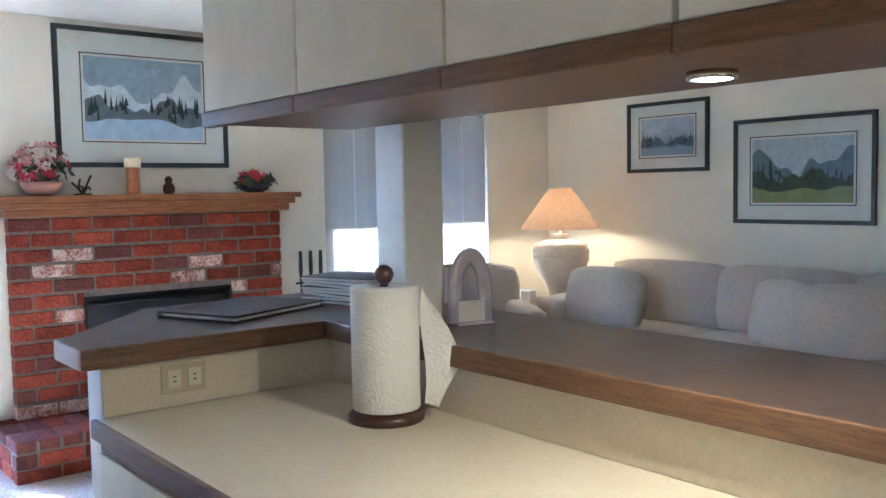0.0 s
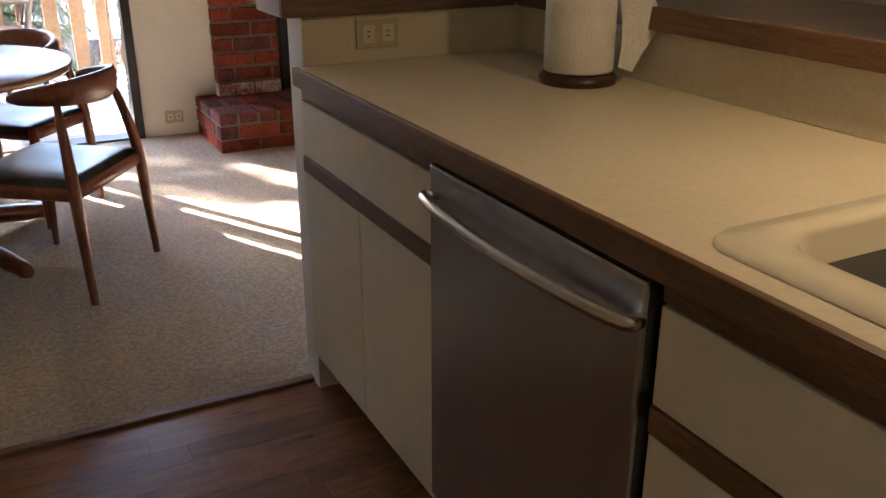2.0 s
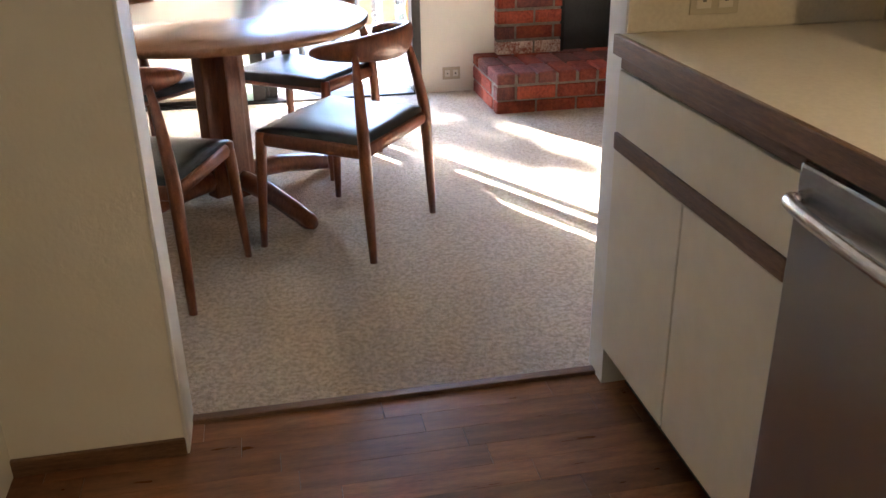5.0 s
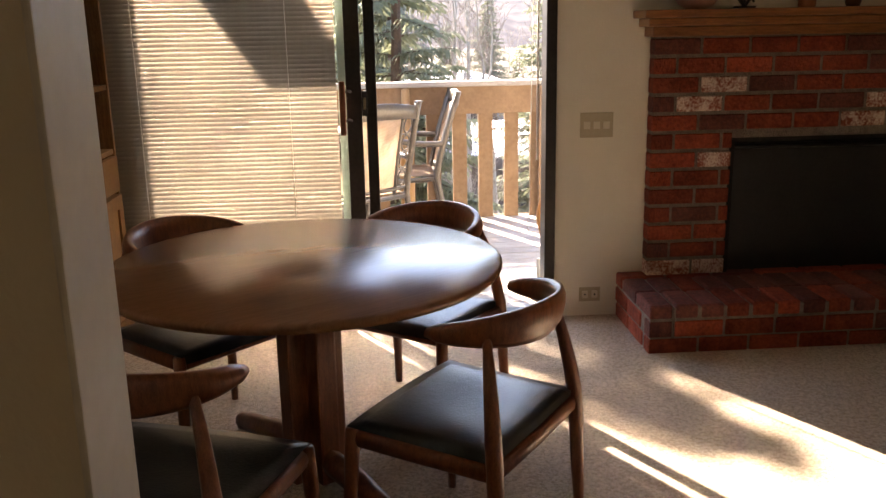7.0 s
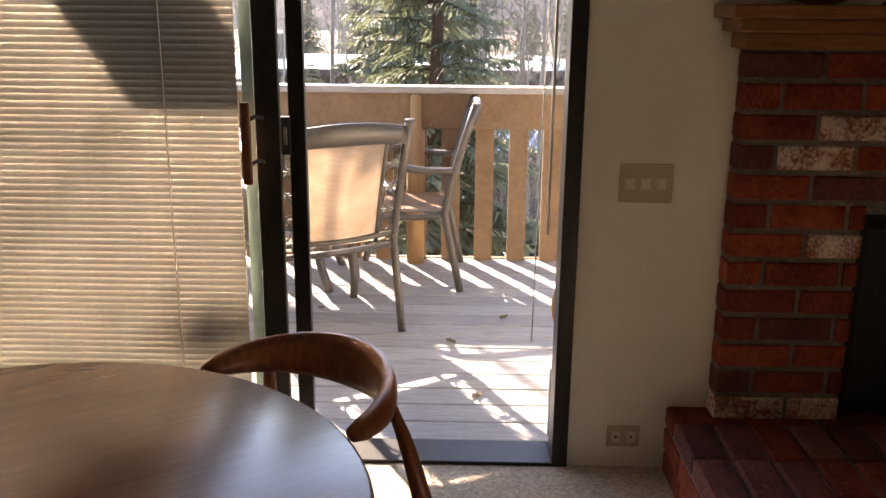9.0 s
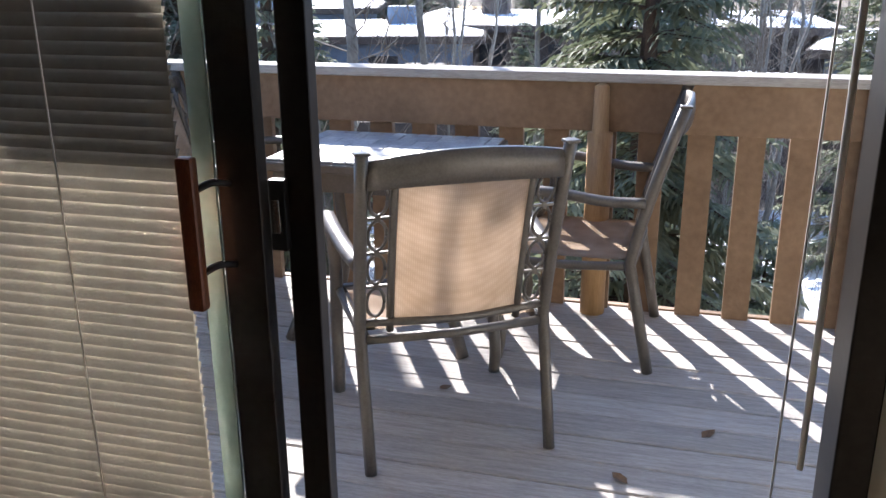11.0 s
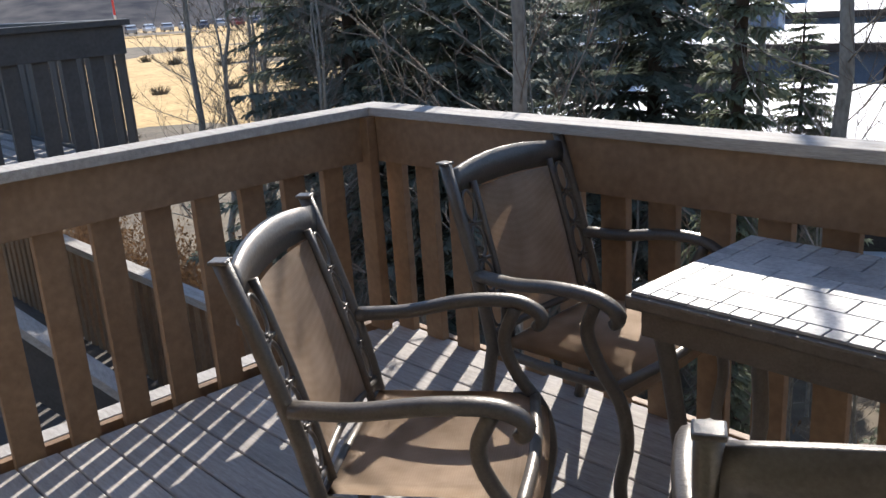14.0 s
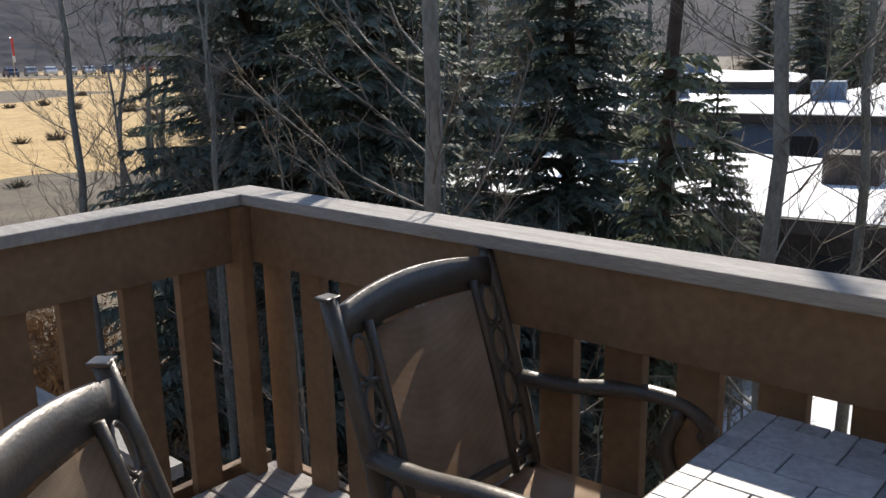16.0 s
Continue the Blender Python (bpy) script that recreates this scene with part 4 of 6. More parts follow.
turned("copper_body", [(0.036, 0), (0.038, 0.01), (0.038, 0.15), (0.036, 0.155)], mat("copper", (0.42, 0.16, 0.08), (0.55, 0.24, 0.12), 0.35, 8, metal=0.8), ca, 24)
turned("wax_top", [(0.043, 0.155), (0.047, 0.165), (0.047, 0.205), (0.04, 0.212), (0.01, 0.20)], mat("cream_wax", (0.70, 0.58, 0.38), (0.78, 0.66, 0.46), 0.5), ca, 24)
fg = thing("bronze_figurine", pose(2.66, 5.38, MZ), "small rounded bronze bear figurine", "figurine")
bm = bmesh.new()
lathe(bm, [(0.028, 0), (0.036, 0.02), (0.032, 0.05), (0.018, 0.066), (0.024, 0.082), (0.016, 0.10), (0.003, 0.106)], 18)
bmesh.ops.transform(bm, matrix=Matrix.Diagonal((1, 0.8, 1, 1)), verts=bm.verts[:])
part("figure", bm, mat("dark_bronze", (0.07, 0.03, 0.014), (0.13, 0.06, 0.03), 0.4, 10, metal=0.5), fg, smooth=True)
f2 = thing("iron_figurine", pose(2.157, 5.37, MZ), "small black iron ornament on the mantel", "figurine")
bm = bmesh.new()
for a in range(5):
    sweep(bm, curve([(0, 0, 0.005), (0.03 * math.cos(a * 1.26), 0.03 * math.sin(a * 1.26), 0.045), (0.055 * math.cos(a * 1.26 + 0.5), 0.04 * math.sin(a * 1.26 + 0.5), 0.03 + 0.02 * a)], 4), 0.006, 6)
add_box(bm, -0.04, 0.04, -0.03, 0.03, 0, 0.01)
part("ornament", bm, BLACK, f2, smooth=False)
rb = thing("red_flower_bowl", pose(3.22, 5.375, MZ), "black bowl of red flowers on the mantel", "flowers")
turned("bowl", [(0.045, 0), (0.085, 0.02), (0.10, 0.055), (0.092, 0.06), (0.08, 0.04)], BLACK, rb, 26)
blossoms("flowers", rb, (0, 0, 0.085), 0.10, 0.055, 40, (mat("scarlet_blossom", (0.50, 0.03, 0.03), (0.68, 0.07, 0.06), 0.7, 20, transmit=0.2),), 12)
blossoms("leaves", rb, (0, 0, 0.065), 0.15, 0.045, 26, (LEAF,), 13, 0.028)
tl = thing("fireplace_tools", pose(3.56, 5.30, 0.010), "black iron fireplace tools on a stand", "fireplace tools")
turned("base", [(0.10, 0), (0.11, 0.01), (0.10, 0.025), (0.02, 0.03)], BLACK, tl, 20)
turned("pole", [(0.009, 0.02), (0.009, 0.88)], BLACK, tl, 10)
tube("hanger", [(-0.10, 0, 0.84), (0.10, 0, 0.84)], 0.007, BLACK, tl, 8)
for x in (-0.075, 0.0, 0.075):
    tube("tool", [(x, -0.02, 0.12), (x, -0.02, 0.84), (x, -0.02, 0.93), (x, -0.02, 1.05)], [0.006, 0.006, 0.014, 0.011], BLACK, tl, 8)

# ---- living room: sofa, armchair, lamp ----
sofa = thing("sofa", pose(5.42, 3.1, 0.010), "oatmeal fabric three-seat sofa along the wall", "sofa")


def pad(name, parent, *b, puff=0.02, m=None, material=SOFA, label=""):
    bm = bmesh.new()
    cushion(bm, *b, puff, 8, m)
    return part(name, bm, material, parent, label, smooth=True)


pad("base", sofa, -0.42, 0.50, -1.35, 1.35, 0.06, 0.33, puff=0.01)
pad("back", sofa, 0.28, 0.52, -1.35, 1.35, 0.30, 0.82, puff=0.02)
pad("arm", sofa, -0.44, 0.48, 1.32, 1.54, 0.06, 0.66, puff=0.025)
pad("arm", sofa, -0.44, 0.48, -1.54, -1.32, 0.06, 0.66, puff=0.025)
for k in range(3):
    y0 = -1.32 + 0.88 * k
    pad("seat_cushion", sofa, -0.45, 0.26, y0 + 0.005, y0 + 0.875, 0.33, 0.49, puff=0.025)
    pad("back_cushion", sofa, 0.02, 0.26, y0 + 0.01, y0 + 0.87, 0.48, 0.88, puff=0.03, m=pose(0.02, 0, 0.03, 0, 0, 0) @ pose(0, 0, 0, 0, 6, 0))
for k, (x, y, r, s) in enumerate(((5.14, 4.16, 6, 0.265), (5.20, 2.90, -16, 0.20), (5.14, 2.50, 12, 0.23))):
    cu = thing("throw_pillow", pose(x, y, 0.53, 0, 14, r), "oatmeal throw pillow leaning on the sofa back", "pillow", "sofa pillows")
    pad("cover", cu, -0.07, 0.07, -s, s, 0.0, 0.34 + 0.1 * (s - 0.2), puff=0.035)
for x in (-0.36, 0.42):
    for y in (-1.42, 1.42):
        box("foot", x - 0.03, x + 0.03, y - 0.03, y + 0.03, 0, 0.065, DARKWOOD, sofa, 0.004)
arm = thing("armchair", pose(4.55, 4.78, 0.010, 0, 0, 150), "cream upholstered armchair beside the window", "armchair")
pad("base", arm, -0.36, 0.36, -0.38, 0.36, 0.06, 0.36, puff=0.015)
pad("seat", arm, -0.26, 0.26, -0.30, 0.38, 0.36, 0.48, puff=0.02)
pad("back", arm, -0.36, 0.36, -0.44, -0.24, 0.30, 0.86, puff=0.04)
pad("arm", arm, -0.42, -0.27, -0.38, 0.34, 0.10, 0.62, puff=0.02)
pad("arm", arm, 0.27, 0.42, -0.38, 0.34, 0.10, 0.62, puff=0.02)
for x in (-0.3, 0.3):
    for y in (-0.3, 0.28):
        box("foot", x - 0.025, x + 0.025, y - 0.025, y + 0.025, 0, 0.065, DARKWOOD, arm, 0.004)
et = thing("end_table", pose(5.50, 4.93, 0.010), "dark wooden end table in the corner", "table")
box("top", -0.28, 0.28, -0.28, 0.28, 0.535, 0.565, OAK_HUTCH, et, 0.005)
box("apron", -0.25, 0.25, -0.25, 0.25, 0.40, 0.535, OAK_HUTCH, et, 0.003)
for x in (-0.23, 0.23):
    for y in (-0.23, 0.23):
        box("leg", x - 0.025, x + 0.025, y - 0.025, y + 0.025, 0, 0.40, OAK_HUTCH, et, 0.004)
lamp = thing("table_lamp", pose(5.50, 4.87, 0.575), "ribbed cream ceramic table lamp with lit beige shade", "lamp")
prof = [(0.09, 0), (0.10, 0.02), (0.095, 0.08), (0.13, 0.17), (0.195, 0.27), (0.215, 0.33), (0.215, 0.345), (0.208, 0.35), (0.215, 0.36), (0.215, 0.41), (0.19, 0.45), (0.10, 0.475), (0.06, 0.48), (0.055, 0.50), (0.07, 0.52)]
turned("body", prof, CERAMIC, lamp, 40)
turned("stem", [(0.012, 0.50), (0.012, 0.62)], STEEL_BAR, lamp, 10)
SHADE = mat("beige_lamp_shade", (0.42, 0.30, 0.20), (0.50, 0.37, 0.26), 0.9, 30, bump=0.2, bump_scale=150, transmit=0.30)
bm = bmesh.new()
ra, rb2 = [], []
for k in range(48):
    a = 2 * math.pi * k / 48
    ra.append(bm.verts.new((0.305 * math.cos(a), 0.305 * math.sin(a), 0.56)))
    rb2.append(bm.verts.new((0.085 * math.cos(a), 0.085 * math.sin(a), 0.865)))
for k in range(48):
    bm.faces.new((ra[k], ra[(k + 1) % 48], rb2[(k + 1) % 48], rb2[k]))
bmesh.ops.solidify(bm, geom=bm.faces[:], thickness=0.003)
part("shade", bm, SHADE, lamp, "pleated beige cone shade, glowing", smooth=True)
turned("bulb", [(0.012, 0.60), (0.02, 0.62), (0.03, 0.66), (0.02, 0.69), (0.004, 0.70)], glow("warm_bulb", (1.0, 0.72, 0.38), 3.0), lamp, 14)
ld = bpy.data.lights.new("lamp_bulb", "POINT")
ld.energy, ld.color, ld.shadow_soft_size = 0.85, (1.0, 0.66, 0.33), 0.04
lo = new("lamp_bulb", ld)
lo.location = (5.50, 4.87, 0.575 + 0.66)
bkk = thing("tissue_box", pose(5.30, 5.10, 0.575, 0, 0, 20), "small white box on the end table", "box")
box("box", -0.06, 0.06, -0.1, 0.1, 0, 0.09, PAPER, bkk, 0.004)

# ---- deck ----
DZ = -0.020
RY, RX = 7.93, -2.29                # inner faces of the railing boards
DR = 1.80                            # privacy end of the deck
deck = thing("floor_deck", pose(0, 0, 0), "weathered grey wooden deck boards", "deck", kind="structure")
bm = bmesh.new()
for x in (-2.1, -0.8, 0.5, 1.6):
    add_box(bm, x - 0.025, x + 0.025, WY2 + 0.02, 8.0, DZ - 0.24, DZ - 0.032)
add_box(bm, -2.34, DR + 0.1, WY2 + 0.005, 8.02, DZ - 0.30, DZ - 0.242)
part("joists", bm, RAIL_PAINT, deck)

rail = thing("railing", pose(0, 0, 0), "tan painted wooden deck railing with grey cap", "railing", kind="structure")
box("cap", RX - 0.10, DR, RY - 0.025, RY + 0.115, 0.965, 1.003, CAP_WOOD, rail, 0.005, "weathered grey cap board")
box("cap", RX - 0.10, RX + 0.04, WY2 + 0.01, RY - 0.026, 0.965, 1.003, CAP_WOOD, rail, 0.005, "weathered grey cap board")
box("fascia", RX, DR, RY, RY + 0.036, 0.765, 0.964, RAIL_PAINT, rail, 0.004)
box("fascia", RX - 0.036, RX, WY2 + 0.01, RY + 0.036, 0.765, 0.964, RAIL_PAINT, rail, 0.004)
box("bottom_board", RX, DR, RY + 0.075, RY + 0.11, DZ - 0.30, DZ + 0.004, RAIL_PAINT, rail, 0.004)
box("bottom_board", RX - 0.11, RX - 0.075, WY2 + 0.01, RY + 0.11, DZ - 0.30, DZ + 0.004, RAIL_PAINT, rail, 0.004)
bm = bmesh.new()
add_box(bm, -0.0525, 0.0525, 0.0, 0.036, -0.28, 0.93, 0.003)
s0 = part("baluster", bm, RAIL_PAINT, rail)
s0.location = (1.117, RY + 0.038, 0)
for k in range(-17, 4):
    x = 1.117 + 0.1945 * k
    if k and -2.28 < x < DR:
        s = new("baluster", s0.data)
        s.parent = rail
        s.location = (x, RY + 0.038, 0)
for k in range(11):
    s = new("baluster", s0.data)
    s.parent = rail
    s.location = (RX - 0.038, 7.742 - 0.2025 * k, 0)
    s.rotation_euler = (0, 0, radians(90))
box("corner_post", RX - 0.05, RX + 0.05, RY - 0.05, RY - 0.002, -0.02, 0.962, RAIL_PAINT, rail, 0.004)
turned("round_post", [(0.052, -0.02), (0.052, 0.763), (0.034, 0.764), (0.030, 0.95), (0.012, 0.962)], mat("round_cedar_post", (0.30, 0.17, 0.07), (0.42, 0.25, 0.11), 0.6, 8, (4, 4, 0.5), bump=0.2), rail, 24, (0.72, RY - 0.02, 0), "round cedar post")

post = box("post_deck_end", DR - 0.10, DR, RY - 0.06, RY - 0.002, DZ, 0.964, RAIL_PAINT, bevel=0.004)
structure(post, "tan painted end post of the deck railing", "post")
# Added out of view; outline cut to shade the blind but sun the carpet.
bm = bmesh.new()
add_prism(bm, [(-0.95, WY2), (6.3, WY2), (6.3, 7.24), (0.95, 7.24), (0.95, 6.05), (-0.60, 6.05), (-0.60, 7.24), (-0.95, 7.24)], 2.52, 2.66)
roof = part("roof_overhang", bm, RAIL_PAINT)
structure(roof, "unseen tan overhang, notched to shade the blind and let sun onto the carpet", "roof")
ext = box("wall_siding", -1.3, DX0 - 0.01, WY2 + 0.001, WY2 + 0.02, -4.5, 2.5, RAIL_PAINT, bevel=0)
structure(ext, "tan painted outside siding", "wall")
ext2 = box("wall_siding_lower", -1.3, 6.3, WY2 + 0.001, WY2 + 0.02, -4.5, DZ - 0.31, RAIL_PAINT, bevel=0)
structure(ext2, "tan painted outside siding below the deck", "wall")


# ---- patio table ----
ptab = thing("patio_table", pose(-0.063, 7.57, DZ), "taupe metal patio table with slate tile top", "table")
TW, TD = 0.41, 0.31
box("top_frame", -TW, TW, -TD, TD, 0.705, 0.742, BRONZE, ptab, 0.008)
top_bed = box("grout_bed", -TW + 0.012, TW - 0.012, -TD + 0.012, TD - 0.012, 0.742, 0.7455, GROUT, ptab, 0)
for b in ((-TW + 0.03, TW - 0.03, -TD + 0.03, -TD + 0.05), (-TW + 0.03, TW - 0.03, TD - 0.05, TD - 0.03), (-TW + 0.03, -TW + 0.05, -TD + 0.05, TD - 0.05), (TW - 0.05, TW - 0.03, -TD + 0.05, TD - 0.05)):
    box("apron", *b, 0.63, 0.705, BRONZE, ptab, 0.002)
for sx in (-1, 1):
    for sy in (-1, 1):
        tube("leg", curve([(sx * (TW - 0.06), sy * (TD - 0.06), 0.70), (sx * (TW - 0.09), sy * (TD - 0.09), 0.45), (sx * (TW - 0.11), sy * (TD - 0.10), 0.2), (sx * (TW - 0.05), sy * (TD - 0.05), 0.0)], 4), 0.024, BRONZE, ptab, 10)


# ---- patio chairs ----
def patio_chair():
    c = thing("patio_chair", pose(0, 0, 0), "taupe cast metal patio armchair with tan mesh sling", "chair", "patio chairs round the table")

    def post_at(z):
        if z < 0.42:
            t = z / 0.42
            return -0.285 + 0.085 * t
        t = (z - 0.42) / 0.55
        return -0.20 - 0.150 * t ** 1.2

    zs = (0, 0.14, 0.28, 0.42, 0.56, 0.70, 0.84, 0.985)
    for sx in (-1, 1):
        tube("back_post", [(sx * (0.283 + 0.006 * z), post_at(z), z) for z in zs], 0.021, BRONZE, c, 8, 0.9, (0, 1, 0))
        box("post_cap", sx * 0.289 - 0.021, sx * 0.289 + 0.021, post_at(0.985) - 0.021, post_at(0.985) + 0.021, 0.981, 0.990, BRONZE, c, 0.004)
        tube("inner_stile", [(sx * 0.196, post_at(z) + 0.004, z) for z in (0.42, 0.56, 0.70, 0.84, 0.915)], 0.012, BRONZE, c, 8)
        for k in range(4):
            zc = 0.520 + 0.109 * k
            ring = [(sx * 0.240 + 0.026 * math.cos(a), post_at(zc + 0.047 * math.sin(a)) + 0.002, zc + 0.047 * math.sin(a)) for a in (2 * math.pi * q / 16 for q in range(17))]
            tube("scroll_ring", ring, 0.0052, BRONZE, c, 6, 1.0, (0, 1, 0))
            if k < 3:
                zj = zc + 0.0545
                bm = bmesh.new()
                add_box(bm, sx * 0.240 - 0.038, sx * 0.240 + 0.038, post_at(zj) - 0.004, post_at(zj) + 0.008, zj - 0.004, zj + 0.004, 0.002)
                add_box(bm, sx * 0.240 - 0.008, sx * 0.240 + 0.008, post_at(zj) - 0.005, post_at(zj) + 0.009, zj - 0.009, zj + 0.009, 0.003)
                part("scroll_joint", bm, BRONZE, c)
        ap = curve([(sx * 0.287, post_at(0.645) + 0.01, 0.645), (sx * 0.30, -0.10, 0.648), (sx * 0.315, 0.06, 0.672), (sx * 0.312, 0.19, 0.672), (sx * 0.305, 0.252, 0.648), (sx * 0.302, 0.270, 0.622), (sx * 0.302, 0.258, 0.602), (sx * 0.302, 0.245, 0.612)], 4)
        tube("arm", ap, [0.020] * (len(ap) - 10) + [0.021, 0.021, 0.020, 0.019, 0.018, 0.017, 0.015, 0.013, 0.011, 0.009], BRONZE, c, 8, 1.35)
        lp = curve([(sx * 0.306, 0.20, 0.655), (sx * 0.300, 0.165, 0.56), (sx * 0.292, 0.20, 0.46), (sx * 0.286, 0.265, 0.36), (sx * 0.286, 0.285, 0.24), (sx * 0.288, 0.262, 0.10), (sx * 0.29, 0.278, 0.0)], 4)
        tube("front_leg", lp, 0.019, BRONZE, c, 8, 1.15)
        tube("side_rail", curve([(sx * 0.27, post_at(0.40), 0.405), (sx * 0.275, 0.02, 0.395), (sx * 0.28, 0.24, 0.40)], 4), 0.017, BRONZE, c, 8, 0.9)
    bm = bmesh.new()
    rings = []
    for k in range(17):
        t = 2 * k / 16 - 1
        z0, z1 = 0.884 + 0.010 * (1 - t * t), 0.962 + 0.026 * (1 - t * t)
        y = post_at(0.935) - 0.030 * (1 - t * t)
        x = 0.275 * t
        sec = [(y + 0.014, z0), (y + 0.016, (z0 + z1) / 2), (y + 0.006, z1), (y - 0.010, z1 - 0.002), (y - 0.016, (z0 + z1) / 2), (y - 0.010, z0)]
        rings.append([bm.verts.new((x, yy, zz)) for yy, zz in sec])
    for r, q in zip(rings, rings[1:]):
        for k in range(6):
            bm.faces.new((r[k], r[(k + 1) % 6], q[(k + 1) % 6], q[k]))
    bm.faces.new(rings[0][::-1])
    bm.faces.new(rings[-1])
    part("top_rail", bm, BRONZE, c, smooth=True)
    tube("lower_back_rail", curve([(-0.275, post_at(0.455), 0.455), (0, post_at(0.455) - 0.025, 0.45), (0.275, post_at(0.455), 0.455)], 5), 0.013, BRONZE, c, 8)
    tube("front_rail", curve([(-0.28, 0.245, 0.40), (0, 0.262, 0.395), (0.28, 0.245, 0.40)], 5), 0.017, BRONZE, c, 8)
    tube("rear_rail", [(-0.27, post_at(0.40), 0.40), (0, post_at(0.40) - 0.01, 0.395), (0.27, post_at(0.40), 0.40)], 0.015, BRONZE, c, 8)

    def sheet(name, f, nu, nv, label):
        bm = bmesh.new()
        g = [[bm.verts.new(f(2 * i / nu - 1, j / nv)) for i in range(nu + 1)] for j in range(nv + 1)]
        for j in range(nv):
            for i in range(nu):
                bm.faces.new((g[j][i], g[j][i + 1], g[j + 1][i + 1], g[j + 1][i]))
        bmesh.ops.solidify(bm, geom=bm.faces[:], thickness=0.002)
        return part(name, bm, SLING, c, label, smooth=True)

    sheet("back_sling", lambda u, v: (u * 0.192, post_at(0.462 + 0.430 * v) - 0.026 * (1 - u * u) * (1 - 0.3 * v), 0.462 + 0.430 * v), 10, 8, "tan woven mesh back")
    sheet("seat_sling", lambda u, v: (u * 0.264, -0.19 + 0.47 * v + 0.016 * v * (1 - u * u), 0.424 - 0.014 * (1 - u * u) * math.sin(math.pi * v) - 0.05 * max(0.0, (v - 0.75) / 0.25) ** 2), 10, 12, "tan woven mesh seat")
    return c


pc = patio_chair()
pc.matrix_world = pose(0.330, 6.848, DZ, 0, 0, 31)
for x, y, r in ((0.70, 7.64, 90), (-0.852, 7.655, -87), (-0.757, 6.835, -52.5)):
    copy_thing(pc, pose(x, y, DZ, 0, 0, r))

shv = thing("snow_shovel", pose(1.335, 5.72, DZ - 0.0, 0, 0, 0), "snow shovel with orange wooden handle and white blade by the door", "shovel")
tube("handle", curve([(0.02, 0.02, 0.22), (0.0, 0.015, 0.38), (-0.02, 0.01, 0.48), (0.0, 0.0, 0.56), (0.05, 0.0, 0.57)], 5), 0.019, mat("orange_varnished_wood", (0.42, 0.17, 0.05), (0.55, 0.25, 0.08), 0.4, 8), shv, 10)
bm = bmesh.new()
add_box(bm, -0.035, 0.18, 0.0, 0.02, 0.0, 0.26, 0.008)
part("blade", bm, WHITE, shv, "white plastic blade")

DRY = mat("dry_brown_leaf", (0.09, 0.05, 0.025), (0.17, 0.10, 0.05), 0.8, 30)
rnd = random.Random(31)
for x, y in ((0.42, 6.28), (1.06, 6.05), (0.95, 6.62), (0.30, 7.05), (1.20, 6.95), (-1.9, 7.1), (-0.2, 6.05)):
    lf = thing("dry_leaf", pose(x, y, DZ + 0.001, 0, 0, rnd.uniform(0, 360)), "curled dry brown leaf on the deck", "leaf", "fallen leaves")
    ob = mesh_of("blade", [(-0.03, 0, 0), (-0.012, 0.017, 0.008), (0.014, 0.015, 0.006), (0.032, 0, 0.010), (0.014, -0.015, 0.009), (-0.012, -0.017, 0.004), (0, 0, 0.001)], [(0, 6, 1), (1, 6, 2), (2, 6, 3), (3, 6, 4), (4, 6, 5), (5, 6, 0)], DRY, lf)

# ---- neighbour's deck ----
NB = mat("charcoal_painted_wood", (0.045, 0.042, 0.040), (0.075, 0.07, 0.066), 0.6, 6, bump=0.2)
nx, nzd = -5.3, 0.42
nd = thing("neighbour_deck", pose(0, 0, 0), "charcoal painted neighbouring deck with wooden railing", "deck")
box("joists", nx - 4.6, nx, 4.6, 8.15, nzd - 0.18, nzd - 0.04, NB, nd, 0)
bm = bmesh.new()
add_box(bm, -2.3, 2.3, -0.052, 0.052, -0.03, 0.0, 0.004)
fb0 = part("floor_board", bm, DECK, nd)
fb0.location = (nx - 2.3, 8.09, nzd)
for k in range(1, 22):
    fb1 = new("floor_board", fb0.data)
    fb1.parent = nd
    fb1.location = (nx - 2.3, 8.09 - 0.16 * k, nzd)
box("rim_board", nx, nx + 0.04, 4.6, 8.19, nzd - 0.26, nzd + 0.02, NB, nd)
box("rim_board", nx - 4.6, nx, 8.151, 8.19, nzd - 0.26, nzd + 0.02, NB, nd)
box("cap", nx - 0.06, nx + 0.10, 4.6, 8.24, 1.36, 1.40, NB, nd)
box("cap", nx - 4.6, nx - 0.062, 8.08, 8.24, 1.36, 1.40, NB, nd)
box("fascia", nx + 0.03, nx + 0.065, 4.6, 8.20, 1.17, 1.358, NB, nd)
box("fascia", nx - 4.6, nx + 0.028, 8.16, 8.20, 1.17, 1.358, NB, nd)
bm = bmesh.new()
add_box(bm, -0.05, 0.05, -0.018, 0.018, 0, 0.97)
nb0 = part("baluster", bm, NB, nd)
nb0.matrix_local = pose(nx + 0.01, 8.0, nzd - 0.2, 0, 0, 90) @ Matrix.Diagonal((1, 1, 1.17, 1))
for k in range(1, 18):
    s = new("baluster", nb0.data)
    s.parent = nd
    s.matrix_local = pose(nx + 0.01, 8.0 - 0.19 * k, nzd - 0.2, 0, 0, 90) @ Matrix.Diagonal((1, 1, 1.17, 1))
SLAT = mat("grey_brown_weathered_panel", (0.075, 0.064, 0.055), (0.125, 0.108, 0.094), 0.8, 4, (5, 1, 0.6), bump=0.3)
bm = bmesh.new()
add_box(bm, -0.065, 0.065, 0.0, 0.019, 0.0, 1.355 - nzd)
sl0 = part("privacy_slat", bm, SLAT, nd)
sl0.location = (nx - 0.09, 8.203, nzd)
